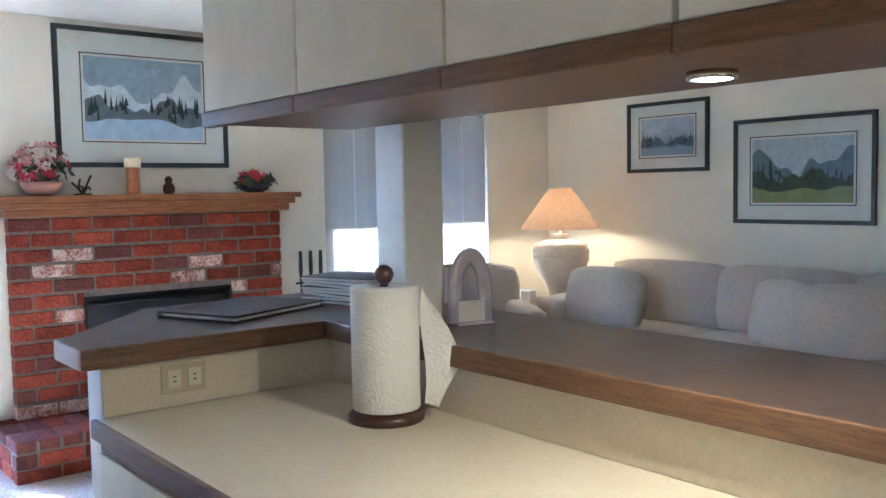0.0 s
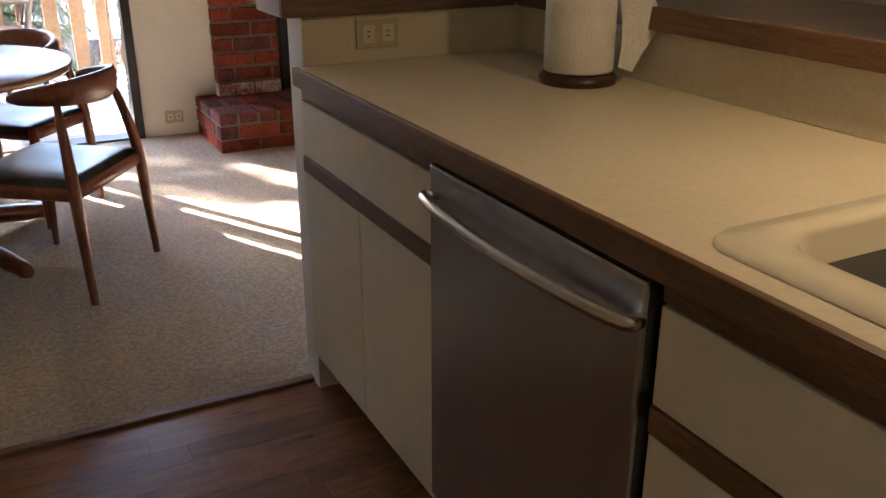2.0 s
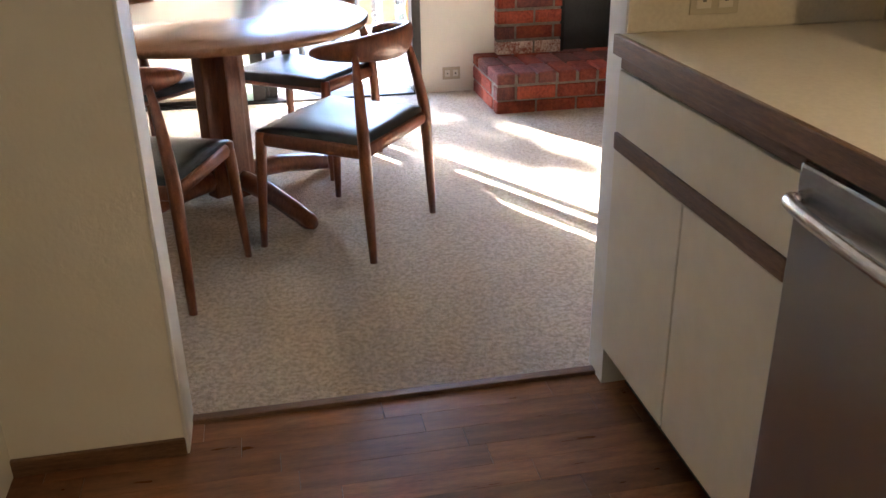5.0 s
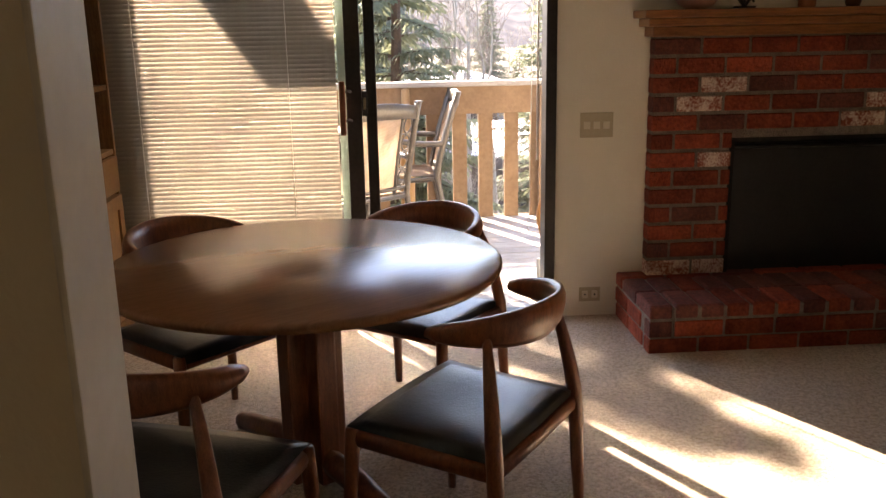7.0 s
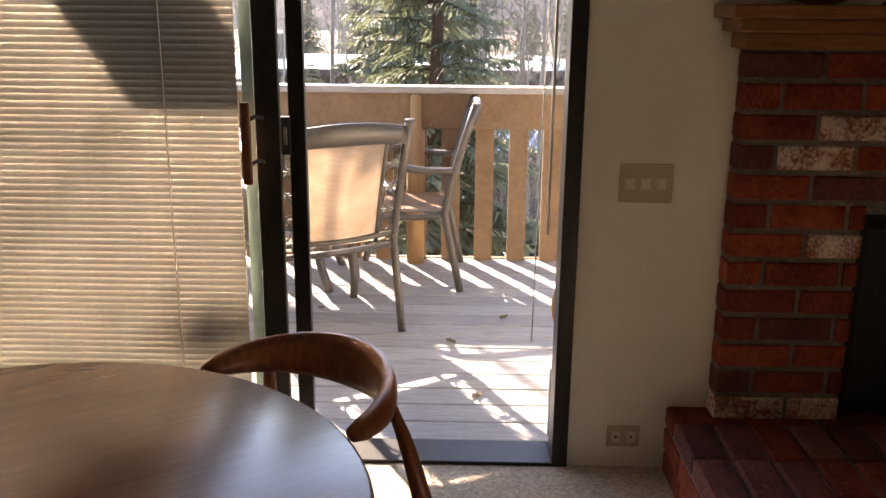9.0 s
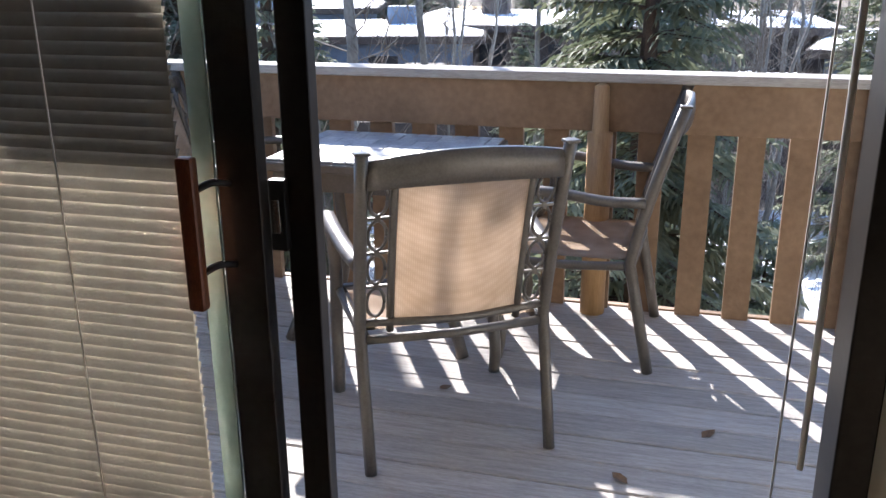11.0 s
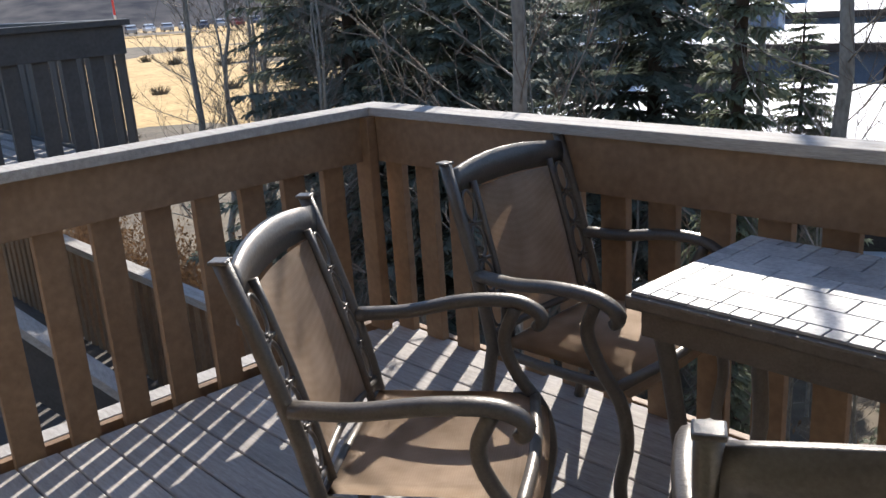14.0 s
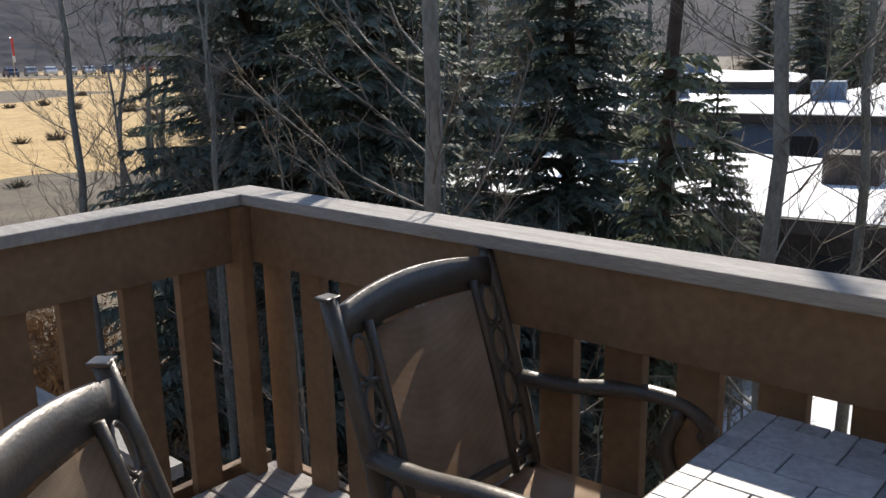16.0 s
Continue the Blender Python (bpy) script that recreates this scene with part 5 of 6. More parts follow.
for k in range(1, 25):
    sl = new("privacy_slat", sl0.data)
    sl.parent = nd
    sl.location = (nx - 0.09 - 0.185 * k, 8.203, nzd)
box("cap", nx - 4.76, nx - 4.602, 4.6, 8.24, 1.36, 1.40, NB, nd)
box("end_panel", nx - 4.70, nx - 4.66, 4.6, 8.2, nzd - 0.2, 1.358, NB, nd)
for x in (nx - 0.1, nx - 4.4):
    for y in (4.9, 7.9):
        box("support_post", x - 0.07, x + 0.07, y - 0.07, y + 0.07, -4.55, nzd - 0.18, NB, nd)

LOWZ = -1.35
ld2 = thing("lower_deck", pose(0, 0, 0), "weathered lower deck with stair rail below", "deck")
LOWD = mat("dark_weathered_deck", (0.075, 0.065, 0.058), (0.13, 0.115, 0.105), 0.8, 9, (0.7, 8, 4), bump=0.3)
box("floor", -9.6, -3.3, 4.6, 8.2, LOWZ - 0.2, LOWZ, LOWD, ld2, 0.004)
for k in range(10):
    box("baluster", -3.36, -3.32, 5.0 + 0.3 * k, 5.09 + 0.3 * k, LOWZ, LOWZ + 0.85, RAIL_PAINT, ld2, 0.003)
box("hand_rail", -3.40, -3.28, 4.6, 8.2, LOWZ + 0.85, LOWZ + 0.92, CAP_WOOD, ld2)
# Added north rail whose slats cast sun stripes over the lower deck floor.
bm = bmesh.new()
add_box(bm, -0.045, 0.045, -0.02, 0.02, 0.0, 0.86)
lb0 = part("rail_slat", bm, RAIL_PAINT, ld2)
lb0.location = (-3.5, 8.14, LOWZ)
for k in range(1, 38):
    lb = new("rail_slat", lb0.data)
    lb.parent = ld2
    lb.location = (-3.5 - 0.16 * k, 8.14, LOWZ)
box("hand_rail", -9.6, -3.41, 8.08, 8.2, LOWZ + 0.86, LOWZ + 0.92, CAP_WOOD, ld2)
stair = look((-4.95, 6.95, -0.22), (-4.35, 7.32, -0.67))
box("stair_rail", -0.07, 0.07, -0.03, 0.03, -1.6, 0.0, CAP_WOOD, ld2, 0.006, m=stair)
# Charcoal colour holds the shade on the wall below the stair rail.
box("shaded_stair_panel", -0.02, 0.02, -0.42, -0.03, -1.6, 0.0, NB, ld2, 0.004, m=stair)
box("stair_post", -5.0, -4.9, 6.9, 7.0, LOWZ, -0.24, RAIL_PAINT, ld2, 0.004)
for x in (-9.3, -3.6):
    for y in (4.9, 8.0):
        box("support_post", x - 0.07, x + 0.07, y - 0.07, y + 0.07, -4.55, LOWZ - 0.2, RAIL_PAINT, ld2)
lt = thing("picnic_table", pose(-6.95, 6.95, LOWZ), "red-brown wooden table on the lower deck", "table")
box("top", -0.5, 0.5, -0.4, 0.4, 0.70, 0.74, mat("red_brown_wood", (0.16, 0.05, 0.025), (0.28, 0.10, 0.05), 0.5, 9), lt, 0.006)
for x in (-0.42, 0.42):
    for y in (-0.32, 0.32):
        box("leg", x - 0.035, x + 0.035, y - 0.035, y + 0.035, 0, 0.70, TEAK, lt, 0.004)


# ---- ground, field, far hills ----
GZ = -4.5
DIRT = mat("leaf_litter_and_snow_ground", (0.075, 0.058, 0.04), (0.17, 0.135, 0.09), 0.95, 0.5, bump=0.5, bump_scale=3)


def ground_z(x, y):
    return GZ + 0.35 * noise.noise(Vector((x * 0.05, y * 0.05, 0))) + (0.12 * noise.noise(Vector((x * 0.3, y * 0.3, 3))) if abs(x) < 60 and abs(y) < 60 else 0)


def sheet_grid(name, xs, ys, f, material, label, category, kind="structure"):
    vs = [(x, y, f(x, y)) for y in ys for x in xs]
    n = len(xs)
    fs = [(j * n + i, j * n + i + 1, (j + 1) * n + i + 1, (j + 1) * n + i) for j in range(len(ys) - 1) for i in range(n - 1)]
    return tagged(mesh_of(name, vs, fs, material, smooth=True), label, category, kind=kind)


def spread(a, b, n, p):
    return [math.copysign(abs(t) ** p, t) * (b if t > 0 else -a) for t in (2 * k / n - 1 for k in range(n + 1))]


sheet_grid("ground", spread(-1500, 1500, 110, 2.6), spread(-1500, 1500, 110, 2.6), ground_z, DIRT, "brown leaf litter and bare ground below the deck", "ground")
GRASS = mat("dry_golden_grass", (0.36, 0.23, 0.085), (0.60, 0.42, 0.19), 0.95, 0.5, bump=0.8, bump_scale=4, fine=0.6)
sheet_grid("ground_field", [-215 + 5 * k for k in range(40)], [-40 + 5 * k for k in range(33)],
           lambda x, y: ground_z(x, y) + 0.12 + 0.6 * noise.noise(Vector((x * 0.03, y * 0.03, 9))) - (0.6 if x > -22 else 0), GRASS, "dry golden grass field", "field")


def hill_z(a, r):
    if r < 0.02:
        return GZ - 1
    return GZ + (70 + 45 * noise.noise(Vector((math.cos(a) * 3, math.sin(a) * 3, 2)))) * r ** 0.8 + 6 * noise.noise(Vector((math.cos(a) * 14, math.sin(a) * 14, r * 4)))


HILL = mat("hazy_wooded_hillside", (0.030, 0.034, 0.046), (0.115, 0.108, 0.108), 1.0, 0.02, (1, 1, 0.5), bump=1.0, bump_scale=0.1, fine=0.6, spec=0.05)
vs, fs = [], []
NA, NR = 120, 12
for j in range(NR + 1):
    for i in range(NA + 1):
        a = 2 * math.pi * i / NA
        r = 235 + 42 * j
        vs.append((r * math.cos(a), r * math.sin(a), hill_z(a, j / NR)))
fs = [(j * (NA + 1) + i, j * (NA + 1) + i + 1, (j + 1) * (NA + 1) + i + 1, (j + 1) * (NA + 1) + i) for j in range(NR) for i in range(NA)]
tagged(mesh_of("backdrop_hills", vs, fs, HILL, smooth=True), "hazy wooded hillside all around the valley", "hills", kind="structure")

# ---- snow-covered houses ----
SIDING = mat("brown_house_siding", (0.06, 0.045, 0.036), (0.11, 0.085, 0.07), 0.8, 3)
BLUE_WALL = mat("blue_grey_siding", (0.12, 0.16, 0.22), (0.18, 0.23, 0.30), 0.8, 3)


def flat_house(x, y, r, w, d, top, wallm, label, chimneys):
    h = thing("house", pose(x, y, GZ, 0, 0, r), label, "house", "snowy houses")
    t = top - GZ
    box("wall", -w / 2, w / 2, -d / 2, d / 2, -0.5, t - 0.3, wallm, h, 0)
    bm = bmesh.new()
    add_box(bm, -w / 2 - 0.6, w / 2 + 0.6, -d / 2 - 0.6, d / 2 + 0.6, t - 0.3, t, 0.02)
    part("roof", bm, SIDING, h, "dark eaves")
    bm = bmesh.new()
    n1, n2 = 14, 8
    g = [[bm.verts.new((-w / 2 - 0.5 + (w + 1.0) * i / n1, -d / 2 - 0.5 + (d + 1.0) * j / n2, t + (0.02 if i in (0, n1) or j in (0, n2) else 0.28 + 0.16 * noise.noise(Vector((x + i * 0.7, y + j * 0.7, 0)))))) for i in range(n1 + 1)] for j in range(n2 + 1)]
    for j in range(n2):
        for i in range(n1):
            bm.faces.new((g[j][i], g[j][i + 1], g[j + 1][i + 1], g[j + 1][i]))
    part("roof_snow", bm, SNOW, h, "thick snow on the roof", smooth=True)
    for cx, cy, ch2 in chimneys:
        box("chimney", cx - 0.6, cx + 0.6, cy - 0.5, cy + 0.5, t - 0.1, t + ch2, wallm, h, 0.02)
    k = int(w // 3)
    for i in range(k):
        wx = -w / 2 + 1.5 + 3 * i
        wn2 = box("window", wx - 0.6, wx + 0.6, -d / 2 - 0.05, -d / 2 + 0.03, t - 1.7, t - 0.8, BLACK, h, 0.01)
    return h


flat_house(-9.5, 27.5, 8, 13, 7.5, -2.15, SIDING, "long low house with a snow-covered flat roof", ((-3, 1, 1.1), (3.5, -0.5, 0.9)))
flat_house(2.5, 31, -4, 9, 8, -2.3, SIDING, "low house with a snow-covered roof behind the trees", ((-2, 1, 1.2),))
flat_house(-18, 40, 12, 20, 6, -1.4, BLUE_WALL, "long blue-grey house with a snow-covered roof", ((-6, 0, 1.3), (1, 0, 1.3), (7, 0, 1.0)))
flat_house(-3, 46, 2, 18, 7, -1.2, SIDING, "brown terrace with a snow-covered roof", ((-5, 0, 1.4), (4, 0, 1.4)))
flat_house(-27, 52, 16, 20, 7, -1.0, BLUE_WALL, "far blue-grey house with a snow-covered roof", ((-4, 0, 1.2), (5, 0, 1.2)))
flat_house(13, 40, -12, 14, 7, -1.6, BLUE_WALL, "blue-grey house with a snow-covered roof", ((2, 0, 1.3),))
for k, (x, y, w, d) in enumerate(((-4, 21, 6, 3), (5, 22, 5, 4), (-13, 20, 3.5, 1.8), (1, 17.5, 3, 2))):
    sheet_grid("snow_patch", [x - w + 2 * w * i / 16 for i in range(17)], [y - d + 2 * d * j / 12 for j in range(13)],
               lambda px, py: ground_z(px, py) + 0.30 * (1 - ((px - x) / w) ** 2 - ((py - y) / d) ** 2) + 0.1 * noise.noise(Vector((px * 0.6, py * 0.6, k))), SNOW, "patch of old snow on the ground", "snow", "stuff")


# ---- trees ----
BARK = mat("pale_aspen_bark", (0.16, 0.145, 0.12), (0.34, 0.315, 0.27), 0.85, 5, (1, 1, 0.5), bump=0.4, bump_scale=30)
TWIG = mat("grey_brown_twigs", (0.11, 0.085, 0.065), (0.23, 0.185, 0.145), 0.8, 3)
SPRUCE_BARK = mat("brown_spruce_bark", (0.05, 0.034, 0.024), (0.10, 0.07, 0.05), 0.9, 10, bump=0.6)
NEEDLE = mat("spruce_needles", (0.090, 0.106, 0.064), (0.25, 0.27, 0.175), 0.7, 1.6, fine=0.4, transmit=0.30, spec=0.3)
NEEDLE_BLUE = mat("blue_spruce_needles", (0.085, 0.104, 0.080), (0.23, 0.255, 0.20), 0.7, 1.6, fine=0.4, transmit=0.28, spec=0.3)


def add_limb(V, F, pts, radii, n=5):
    base = len(V)
    for i, p in enumerate(pts):
        d = (pts[min(i + 1, len(pts) - 1)] - pts[max(i - 1, 0)]).normalized()
        s = d.orthogonal().normalized()
        w = d.cross(s)
        for k in range(n):
            a = 2 * math.pi * k / n
            V.append(p + radii[i] * (math.cos(a) * s + math.sin(a) * w))
    for i in range(len(pts) - 1):
        for k in range(n):
            F.append((base + i * n + k, base + i * n + (k + 1) % n, base + (i + 1) * n + (k + 1) % n, base + (i + 1) * n + k))


def bare_tree(height, radius, seed, label, limb_count=26, low_limb=0.2, stems=1, reach=0.24):
    rnd = random.Random(seed)
    t = thing("aspen_tree", pose(0, 0, 0), label, "tree", "bare trees below the deck")
    V, F, TV, TF = [], [], [], []
    for st in range(stems):
        lean = Vector((rnd.uniform(-0.05, 0.05), rnd.uniform(-0.05, 0.05), 0)) * (1 if stems == 1 else 2.5)
        off = Vector((rnd.uniform(-0.5, 0.5), rnd.uniform(-0.5, 0.5), 0)) if stems > 1 else Vector()
        h = height * rnd.uniform(0.8, 1.0)
        n = 12
        spine = [off + Vector((lean.x * h * k / n + 0.05 * rnd.uniform(-1, 1), lean.y * h * k / n + 0.05 * rnd.uniform(-1, 1), h * k / n)) for k in range(n + 1)]
        rr = radius / (1 if stems == 1 else 1.5)
        add_limb(V, F, spine, [rr * (1 - 0.93 * k / n) + 0.004 for k in range(n + 1)], 9)
        for q in range(limb_count):
            f = low_limb + (0.97 - low_limb) * (q + rnd.random()) / limb_count
            i = min(n - 1, int(f * n))
            base = spine[i].lerp(spine[i + 1], f * n - i)
            a = rnd.uniform(0, 6.283)
            ln = h * reach * (1.12 - 0.85 * f) * rnd.uniform(0.6, 1.2) + 0.25
            d = Vector((math.cos(a), math.sin(a), rnd.uniform(0.15, 0.8))).normalized()
            pts = [base]
            for k in range(6):
                d = (d + Vector((rnd.uniform(-0.25, 0.25), rnd.uniform(-0.25, 0.25), rnd.uniform(-0.05, 0.25)))).normalized()
                pts.append(pts[-1] + d * ln / 6)
            r0 = max(0.006, rr * 0.17 * (1 - f * 0.75))
            add_limb(V, F, pts, [r0 * (1 - 0.8 * k / 6) for k in range(7)], 5)
            for k in range(1, 7):
                for s in range(2):
                    dd = (d + Vector((rnd.uniform(-1, 1), rnd.uniform(-1, 1), rnd.uniform(-0.4, 0.9))) * 0.9).normalized()
                    tl2 = ln * rnd.uniform(0.14, 0.42)
                    p0 = pts[k]
                    p1 = p0 + dd * tl2 * 0.5
                    dd2 = (dd + Vector((rnd.uniform(-0.4, 0.4), rnd.uniform(-0.4, 0.4), rnd.uniform(-0.1, 0.4)))).normalized()
                    p2 = p1 + dd2 * tl2 * 0.5
                    add_limb(TV, TF, [p0, p1, p2], [0.0045, 0.003, 0.0015], 3)
                    for w in range(2):
                        d3 = (dd2 + Vector((rnd.uniform(-1, 1), rnd.uniform(-1, 1), rnd.uniform(-0.3, 0.8)))).normalized()
                        b0 = p0.lerp(p2, rnd.uniform(0.3, 0.9))
                        add_limb(TV, TF, [b0, b0 + d3 * tl2 * 0.5], [0.0026, 0.0012], 3)
    mesh_of("trunk", V, F, BARK, t, "pale trunk and limbs", smooth=True)
    mesh_of("crown", TV, TF, TWIG, t, "fine bare twigs")
    return t


def taper(f):
    return (1 - f) ** 0.85


def gappy(f):
    """Short low boughs, a bare stretch of trunk, a full unseen top shaped for its shadow."""
    if f < 0.52:
        return 0.62 * (1 - f)
    return 0.0 if f < 0.912 else min(1.0, 14.0 * (1.0 - f) + 0.12)


def spruce(height, width, seed, label, material, outline=taper, lean=0.0, girth=0.16, needle=1.0):
    rnd = random.Random(seed)
    t = thing("spruce_tree", pose(0, 0, 0), label, "tree", "spruces below the deck")
    V, F, NV, NF = [], [], [], []
    add_limb(V, F, [Vector((0.03 * math.sin(k) + lean * k / 10, 0.03 * math.cos(2 * k), height * k / 10)) for k in range(11)], [girth * (height / 9) * (1 - 0.95 * k / 10) + 0.008 for k in range(11)], 9)
    z = 0.5
    while z < height - 0.1:
        f = z / height
        nb = int(7 + 3 * (1 - f)) if outline(f) else 0
        for b in range(nb):
            a = rnd.uniform(0, 6.283)
            ln = width * outline(f) * rnd.uniform(0.6, 1.12) + 0.12
            d = Vector((math.cos(a), math.sin(a), rnd.uniform(-0.12, 0.30)))
            n = 6
            pts = []
            for k in range(n + 1):
                u = k / n
                pts.append(Vector((lean * f, 0, z)) + Vector((d.x * ln * u, d.y * ln * u, d.z * ln * u - 0.20 * ln * u * u + 0.10 * ln * max(0, u - 0.6))))
            add_limb(V, F, pts, [0.018 * (1 - 0.8 * k / n) * (1.2 - f) + 0.003 for k in range(n + 1)], 4)
            side = Vector((-d.y, d.x, 0)).normalized()
            step = 0.06 * (0.4 + 0.6 * needle)
            m = max(3, int(ln / step))
            for k in range(m):
                u = (k + 0.6) / m
                if u < 0.12:
                    continue
                i = min(n - 1, int(u * n))
                p = pts[i].lerp(pts[i + 1], u * n - i)
                for sgn in (-1, 1):
                    sl = (0.10 + 0.36 * ln * (1 - u) * 0.55 + 0.05) * rnd.uniform(0.6, 1.2)
                    q = (side * sgn * rnd.uniform(0.7, 1.0) + Vector((d.x, d.y, 0)).normalized() * rnd.uniform(0.35, 0.8) + Vector((0, 0, rnd.uniform(-0.5, 0.05)))).normalized()
                    for s in range(3):
                        c0 = p + q * sl * (s / 3)
                        c1 = p + q * sl * ((s + 1.25) / 3) + Vector((0, 0, -0.02 * s))
                        wv = q.cross(Vector((rnd.uniform(-0.4, 0.4), rnd.uniform(-0.4, 0.4), 1))).normalized() * (0.036 if s < 2 else 0.026) * needle * rnd.uniform(0.7, 1.2)
                        j = len(NV)
                        up = Vector((0, 0, rnd.uniform(0.0, 0.025)))
                        NV.extend([c0 - wv + up, c0 + wv, c1 + wv * 0.35, c1 - wv * 0.35 + up])
                        NF.append((j, j + 1, j + 2, j + 3))
        z += 0.16 + 0.05 * rnd.random()
    mesh_of("trunk", V, F, SPRUCE_BARK, t)
    mesh_of("crown", NV, NF, material, t, "drooping needle boughs")
    return t


sA = spruce(8.6, 2.3, 1, "dark green spruce with drooping boughs", NEEDLE)
sA.matrix_world = pose(0.15, 17.0, GZ)
sD = spruce(8.2, 1.75, 8, "green spruce with close-set boughs beside the deck", NEEDLE, needle=0.5)
sD.matrix_world = pose(0.72, 11.3, GZ)
sB = spruce(10.5, 2.9, 2, "tall blue-green spruce with dense boughs", NEEDLE_BLUE)
sB.matrix_world = pose(-8.4, 14.6, GZ, 0, 0, 40)
# Top above view is sized and leaned to shade the carpet by the door.
sC = spruce(11.25, 0.62, 6, "dark conifer with a half-bare reddish trunk", NEEDLE, gappy, 0.34, 0.075, 0.7)
sC.matrix_world = pose(-3.29, 12.74, GZ)
for src, x, y, r, s in ((sB, -10.9, 14.4, 200, 1.05), (sB, -7.4, 17.8, 110, 0.95), (sA, -12.6, 17.5, 77, 1.15), (sA, -5.8, 19.6, 120, 0.62), (sB, -15.0, 21.0, 15, 1.1), (sA, 4.6, 22.0, 33, 0.9), (sA, 1.9, 13.0, 222, 0.42), (sB, 0.9, 30.0, 260, 0.9), (sA, -2.6, 24, 300, 0.55), (sB, -20, 30, 60, 1.2), (sA, 9.0, 27.0, 140, 1.2), (sA, -1.4, 12.4, 10, 0.36)):
    copy_thing(src, pose(x, y, GZ, 0, 0, r) @ Matrix.Scale(s, 4)).scale = (s, s, s)
aA = bare_tree(12.5, 0.085, 11, "bare aspen with a pale straight trunk", 52, 0.24, reach=0.13)
aA.matrix_world = pose(-2.16, 12.48, GZ)
aB = bare_tree(12.0, 0.070, 12, "bare aspen with many fine upswept branches", 52, 0.22, reach=0.12)
aB.matrix_world = pose(-2.75, 9.43, GZ, 0, 0, 60)
aC = bare_tree(7.6, 0.10, 13, "clump of bare aspens with thin pale stems", 26, 0.2, stems=3, reach=0.2)
aC.matrix_world = pose(-18.0, 16.2, GZ, 0, 0, 0) @ Matrix.Scale(1.3, 4)
for src, x, y, r, s in ((aA, -3.2, 18.3, 130, 1.0), (aB, -1.0, 16.4, 220, 0.85), (aC, 1.7, 15.0, 40, 0.92), (aC, 2.6, 18.5, 100, 1.1), (aB, 1.2, 20.0, 300, 1.0), (aA, 3.4, 16.5, 250, 0.9), (aC, -14.5, 15.2, 200, 1.0), (aA, -10.5, 11.4, 20, 0.85), (aB, -7.2, 21.0, 160, 1.1), (aC, -4.5, 25.0, 10, 1.1), (aB, -16.5, 26.0, 80, 1.1), (aC, 6.5, 20.0, 320, 1.1), (aB, 3.0, 26.0, 190, 1.1), (aC, -0.4, 23.0, 70, 1.0), (aA, -9.5, 24.0, 300, 1.0)):
    copy_thing(src, pose(x, y, GZ, 0, 0, r)).scale = (s, s, s)

rnd = random.Random(77)
for k in range(110):
    a = radians(rnd.uniform(-22, 62))
    d = rnd.uniform(24, 105)
    x, y = 0.6 - d * math.sin(a), 5.7 + d * math.cos(a)
    if x < -22 and y < 0.62 * -x + 8:
        continue
    src = rnd.choice((sA, sB, aA, aB, aC, aB, aC))
    s = rnd.uniform(0.7, 1.25) * (0.6 if src in (sA, sB) and d < 45 else 1)
    copy_thing(src, pose(x, y, GZ, 0, 0, rnd.uniform(0, 360))).scale = (s, s, s)
for k in range(26):
    a = radians(rnd.uniform(-14, 58))
    d = rnd.uniform(7.5, 16)
    s = rnd.uniform(0.38, 0.6)
    copy_thing(rnd.choice((aC, aB)), pose(0.6 - d * math.sin(a), 5.7 + d * math.cos(a), GZ, 0, 0, rnd.uniform(0, 360))).scale = (s, s, s)

# tangled undergrowth beside the lower deck
rnd = random.Random(31)
BRIAR = mat("dry_undergrowth_twigs", (0.09, 0.048, 0.024), (0.30, 0.175, 0.085), 0.9, 2.5, transmit=0.2)
V, F = [], []
for k in range(230):
    x, y = rnd.uniform(-24, -2.6), rnd.uniform(8.5, 14.5)
    s = rnd.uniform(0.7, 1.7)
    zb = ground_z(x, y) - 0.05
    for b in range(46):
        d = Vector((rnd.uniform(-1, 1), rnd.uniform(-1, 1), rnd.uniform(0.3, 1.6))).normalized() * s * rnd.uniform(0.5, 1.1)
        side = d.orthogonal().normalized() * 0.008
        p = Vector((x + rnd.uniform(-0.5, 0.5) * s, y + rnd.uniform(-0.5, 0.5) * s, zb))
        j = len(V)
        V += [p - side, p + side, p + d]
        F.append((j, j + 1, j + 2))
        for q in range(4):
            c = p + d * rnd.uniform(0.35, 1.0)
            w1 = Vector((rnd.uniform(-1, 1), rnd.uniform(-1, 1), rnd.uniform(-1, 1))) * 0.055
            w2 = w1.orthogonal().normalized() * 0.022
            j = len(V)
            V += [c - w1, c + w2, c + w1, c - w2]
            F.append((j, j + 1, j + 2, j + 3))
tagged(mesh_of("undergrowth", V, F, BRIAR), "tangled dry brown undergrowth below the deck", "brush", kind="stuff")

# brush in the field
rnd = random.Random(21)
SAGE = mat("dry_brown_brush", (0.10, 0.075, 0.045), (0.22, 0.17, 0.11), 0.9, 3)
V, F = [], []
for k in range(70):
    x, y = rnd.uniform(-120, -26), rnd.uniform(2, 60)
    s = rnd.uniform(0.4, 1.1)
    zb = ground_z(x, y) + 0.12 + 0.6 * noise.noise(Vector((x * 0.03, y * 0.03, 9)))
    for b in range(60):
        d = Vector((rnd.uniform(-1, 1), rnd.uniform(-1, 1), rnd.uniform(0.2, 1))).normalized() * s
        side = d.orthogonal().normalized() * 0.07 * s
        p = Vector((x + rnd.uniform(-0.4, 0.4) * s, y + rnd.uniform(-0.4, 0.4) * s, zb - 0.05))
        j = len(V)
        V += [p - side, p + side, p + d]
        F.append((j, j + 1, j + 2))
tagged(mesh_of("brush", V, F, SAGE), "scattered dry brown brush on the field", "brush", kind="stuff")

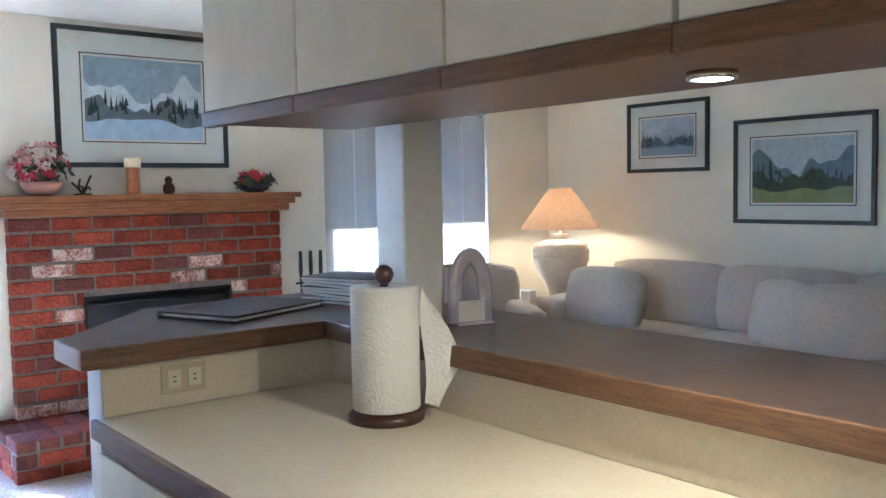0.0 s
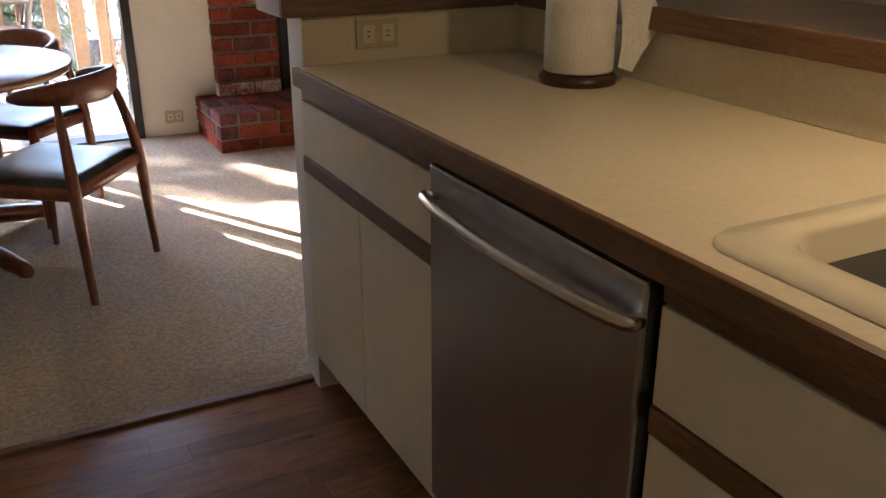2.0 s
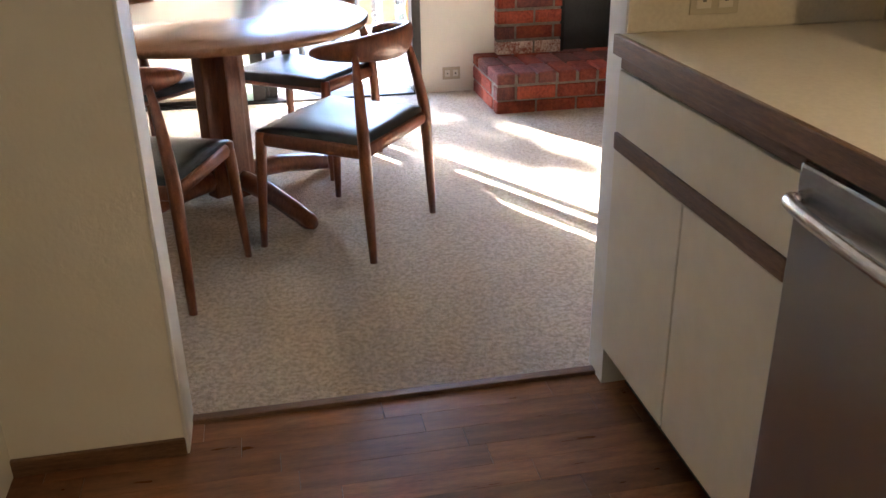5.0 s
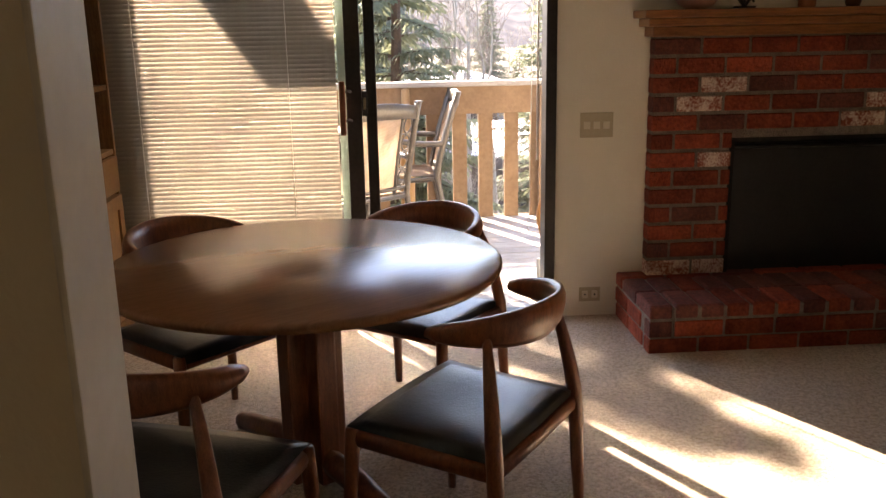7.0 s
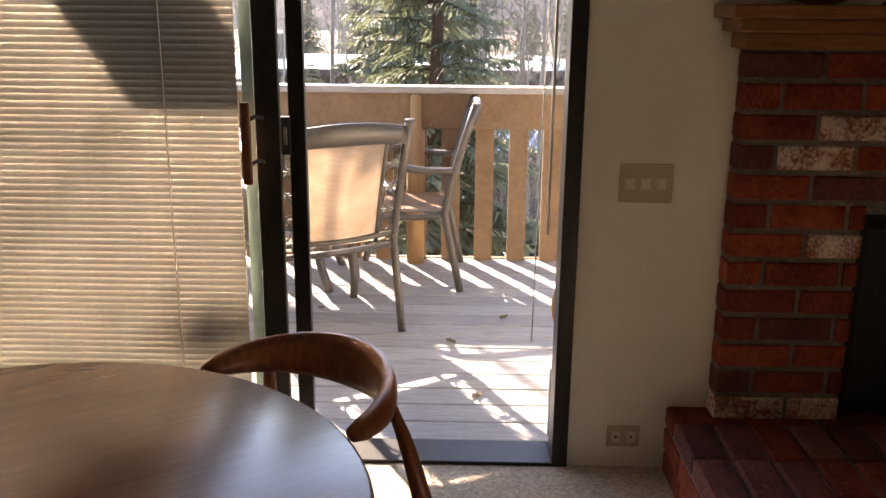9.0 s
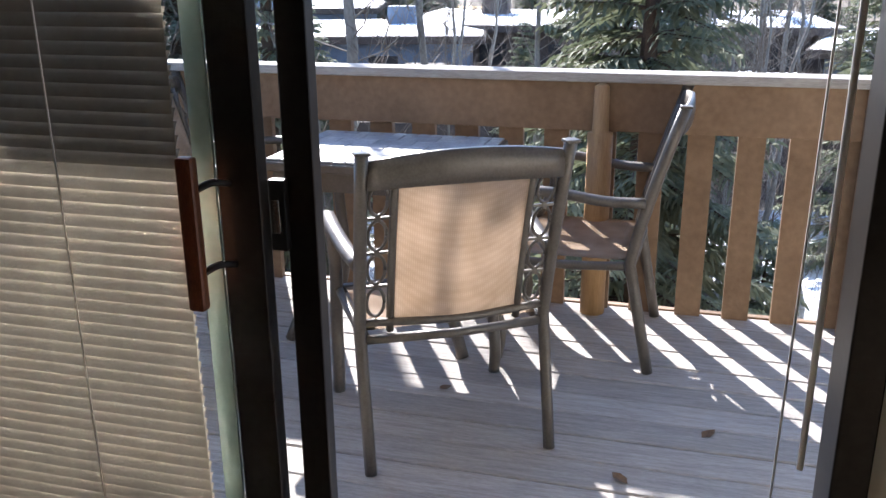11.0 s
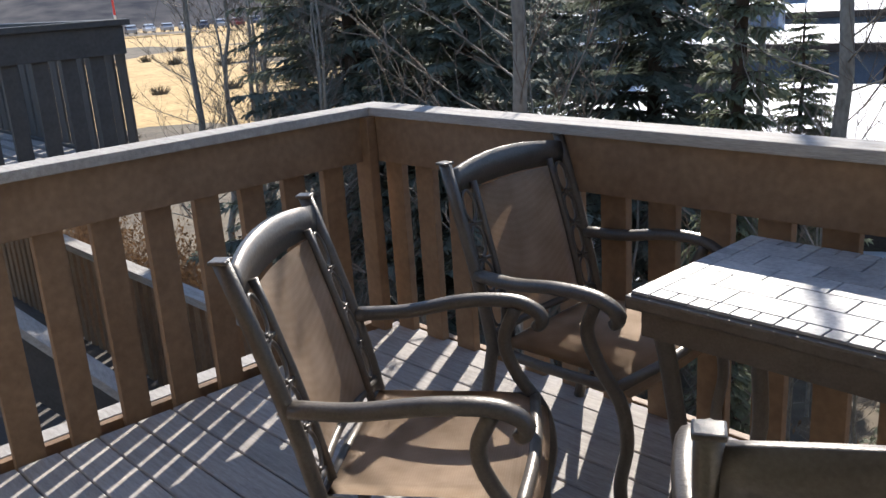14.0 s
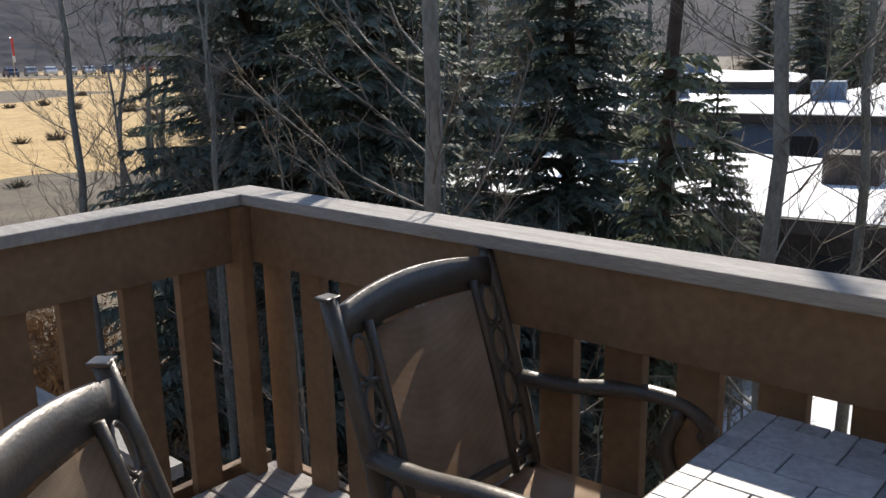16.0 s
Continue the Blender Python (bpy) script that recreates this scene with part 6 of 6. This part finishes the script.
# ---- parked cars far off ----
def car(colour, k):
    c = thing("parked_car", pose(0, 0, 0), "parked car in a far row beyond the field", "car", "row of parked cars")
    paint = mat("car_paint_" + str(k), colour, tuple(min(1, v * 1.2) for v in colour), 0.3, 2, metal=0.2)
    prof = [(-2.2, 0.35), (-2.2, 0.85), (-1.9, 0.98), (-1.5, 1.02), (-0.95, 1.5), (0.6, 1.52), (1.25, 1.0), (2.05, 0.88), (2.2, 0.7), (2.2, 0.35)]
    bm = bmesh.new()
    a = [bm.verts.new((x, -0.86, z)) for x, z in prof]
    b = [bm.verts.new((x, 0.86, z)) for x, z in prof]
    n = len(prof)
    bm.faces.new(a)
    bm.faces.new(b[::-1])
    for i in range(n):
        bm.faces.new((a[i], b[i], b[(i + 1) % n], a[(i + 1) % n]))
    part("body", bm, paint, c)
    box("windows", -1.2, 0.85, -0.875, 0.875, 1.06, 1.42, BLACK, c, 0.03)
    for x in (-1.4, 1.4):
        for y in (-0.8, 0.8):
            bm = bmesh.new()
            lathe(bm, [(0.33, -0.1), (0.33, 0.1)], 16)
            bmesh.ops.transform(bm, matrix=pose(x, y, 0.33, 90, 0, 0), verts=bm.verts[:])
            part("wheel", bm, BLACK, c)
    return c


cars = [car(col, k) for k, col in enumerate(((0.6, 0.6, 0.62), (0.05, 0.07, 0.12), (0.30, 0.31, 0.33), (0.25, 0.03, 0.03)))]
made = 0
for row in range(2):
    for k in range(24):
        a = radians(52 + 1.05 * k)
        r = 176 + 9 * row
        m = pose(-r * math.sin(a), 5.7 + r * math.cos(a), 0, 0, 0, math.degrees(a) + 100 + rnd.uniform(-5, 5))
        m.translation.z = ground_z(m.translation.x, m.translation.y) + 0.75
        src = cars[rnd.randrange(4)]
        if made < 4:
            cars[made].matrix_world = m
        else:
            copy_thing(src, m)
        made += 1
flag = thing("feather_flag", pose(-150, 71, -3.6), "tall red and white feather flag in the field", "flag")
turned("pole", [(0.06, 0), (0.05, 6.5)], STEEL_BAR, flag, 8)
box("banner", 0.05, 0.9, -0.02, 0.02, 3.6, 6.4, mat("red_banner", (0.6, 0.04, 0.03), (0.7, 0.07, 0.05), 0.7), flag, 0.02)
box("banner_tip", 0.05, 0.9, -0.02, 0.02, 2.6, 3.59, WHITE, flag, 0.02)

# ---- floor, brick, tile and board pieces ----
def piece_mesh(name, sx, sy, sz, bevel, material):
    bm = bmesh.new()
    add_box(bm, -sx / 2, sx / 2, -sy / 2, sy / 2, -sz / 2, sz / 2)
    bmesh.ops.bevel(bm, geom=[e for e in bm.edges], offset=bevel, segments=1, affect="EDGES")
    me = bpy.data.meshes.new(name)
    bm.to_mesh(me)
    bm.free()
    me.materials.append(material)
    return me


def place(name, me, parent, x, y, z, sx=1.0, rz=0.0, rx=0.0):
    ob = new(name, me)
    ob.parent = parent
    ob.location, ob.rotation_euler, ob.scale = (x, y, z), (rx, 0, rz), (sx, 1, 1)
    return ob


rnd = random.Random(5)
L0, HB, CO = 0.212, 0.069, 0.0825
brick_meshes = [piece_mesh("brick", L0, 0.076, HB, 0.004, m) for m in (BRICK, BRICK, BRICK, BRICK, BRICK_DARK, BRICK_WHITE)]


def lay(x0, x1, z, odd, y):
    x = x0
    first = True
    while x < x1 - 0.03:
        ln = L0 if not (first and odd) else L0 * 0.48
        ln = min(ln, x1 - x)
        if x1 - x - ln < 0.05:
            ln = x1 - x
        me = rnd.choice(brick_meshes) if rnd.random() > 0.22 else brick_meshes[0]
        place("brick", me, fire, x + ln / 2, y + rnd.uniform(-0.004, 0.004), z, (ln - 0.001) / L0, rnd.uniform(-0.008, 0.008))
        x += ln + 0.0125
        first = False


n = int((FZ1 - FZ0) / CO)
step = (FZ1 - FZ0) / n
for k in range(n):
    z = FZ0 + step * (k + 0.5)
    y = FY + 0.038
    if z < BZ1:
        lay(FX0, BX0, z, k % 2, y)
        lay(BX1, FX1, z, k % 2, y)
    else:
        lay(FX0, FX1, z, k % 2, y)
# hearth: front and side courses, top paving
for k in range(2):
    zz = 0.038 + 0.078 * k
    x = 1.645
    ln0 = 0.1 if k else L0
    while x < 3.41:
        ln = min(ln0, 3.415 - x)
        place("brick", rnd.choice(brick_meshes[:5]), fire, x + ln / 2, 4.964, zz, ln / L0, rnd.uniform(-0.01, 0.01))
        x += ln + 0.012
        ln0 = L0
    for q in range(2):
        place("brick", rnd.choice(brick_meshes), fire, 1.683, 5.14 + 0.222 * q + 0.03 * k, zz, 0.98, radians(90))
top_meshes = [piece_mesh("hearth_brick", L0, 0.10, 0.062, 0.007, m) for m in (BRICK_DARK, BRICK_DARK, BRICK)]
for r in range(2):
    x = 1.645 + 0.052
    while x < 3.40:
        place("brick", rnd.choice(top_meshes), fire, x, 5.035 + 0.222 * r, 0.192 + rnd.uniform(-0.002, 0.002), 1.0, radians(90) + rnd.uniform(-0.01, 0.01))
        x += 0.1125
for k in range(8):
    place("brick", rnd.choice(top_meshes), fire, 1.645 + 0.106 + 0.2235 * k, 5.205 + 0.225, 0.192, 1.0)

# kitchen planks
pl = [piece_mesh("plank", 0.44, 0.0768, 0.012, 0.0004, PLANK)]
for r in range(38):
    y = 2.405 - 0.039 - 0.0772 * r
    x = -0.2 - (0.22 * (r % 2) + 0.13 * (r % 3))
    while x < 1.33:
        a, b = max(x, -0.2), min(x + 0.44, 1.33)
        if b - a > 0.02:
            place("plank", pl[0], base_k, (a + b) / 2, y, -0.0055, (b - a - 0.0008) / 0.44)
        x += 0.4405

# deck boards
bd = piece_mesh("board", 4.10, 0.139, 0.032, 0.004, DECK)
for k in range(17):
    y = 7.93 - 0.145 * k
    place("board", bd, deck, -0.245, y, DZ - 0.016 + rnd.uniform(-0.0015, 0.0015), 1.0, rnd.uniform(-0.0006, 0.0006))

# slate tiles of the patio table
tiles = piece_mesh("tile", 0.05, 0.05, 0.008, 0.0015, SLATE)
tile_big = piece_mesh("tile", 0.159, 0.0955, 0.008, 0.0015, SLATE)
for i in range(15):
    for y in (-TD + 0.038, TD - 0.038):
        place("tile", tiles, ptab, -TW + 0.038 + 0.0531 * i, y, 0.748)
for j in range(1, 11):
    for x in (-TW + 0.038, TW - 0.038):
        place("tile", tiles, ptab, x, -TD + 0.038 + 0.0494 * j, 0.748, 0.96, radians(90))
for j in range(5):
    for i in range(5):
        w = 0.155 * (0.52 if (i == 0 and j % 2) or (i == 4 and not j % 2) else 1)
        x = -TW + 0.067 + 0.162 * i + (0.0775 if not (i == 0 and j % 2) else 0.04) - (0.076 if j % 2 and i else 0)
        if i == 4 and not j % 2:
            x = TW - 0.067 - 0.04
            w = 0.155 * 0.47
        place("tile", tile_big, ptab, min(x, TW - 0.067 - w / 2), -TD + 0.115 + 0.0985 * j, 0.748, w / 0.155)
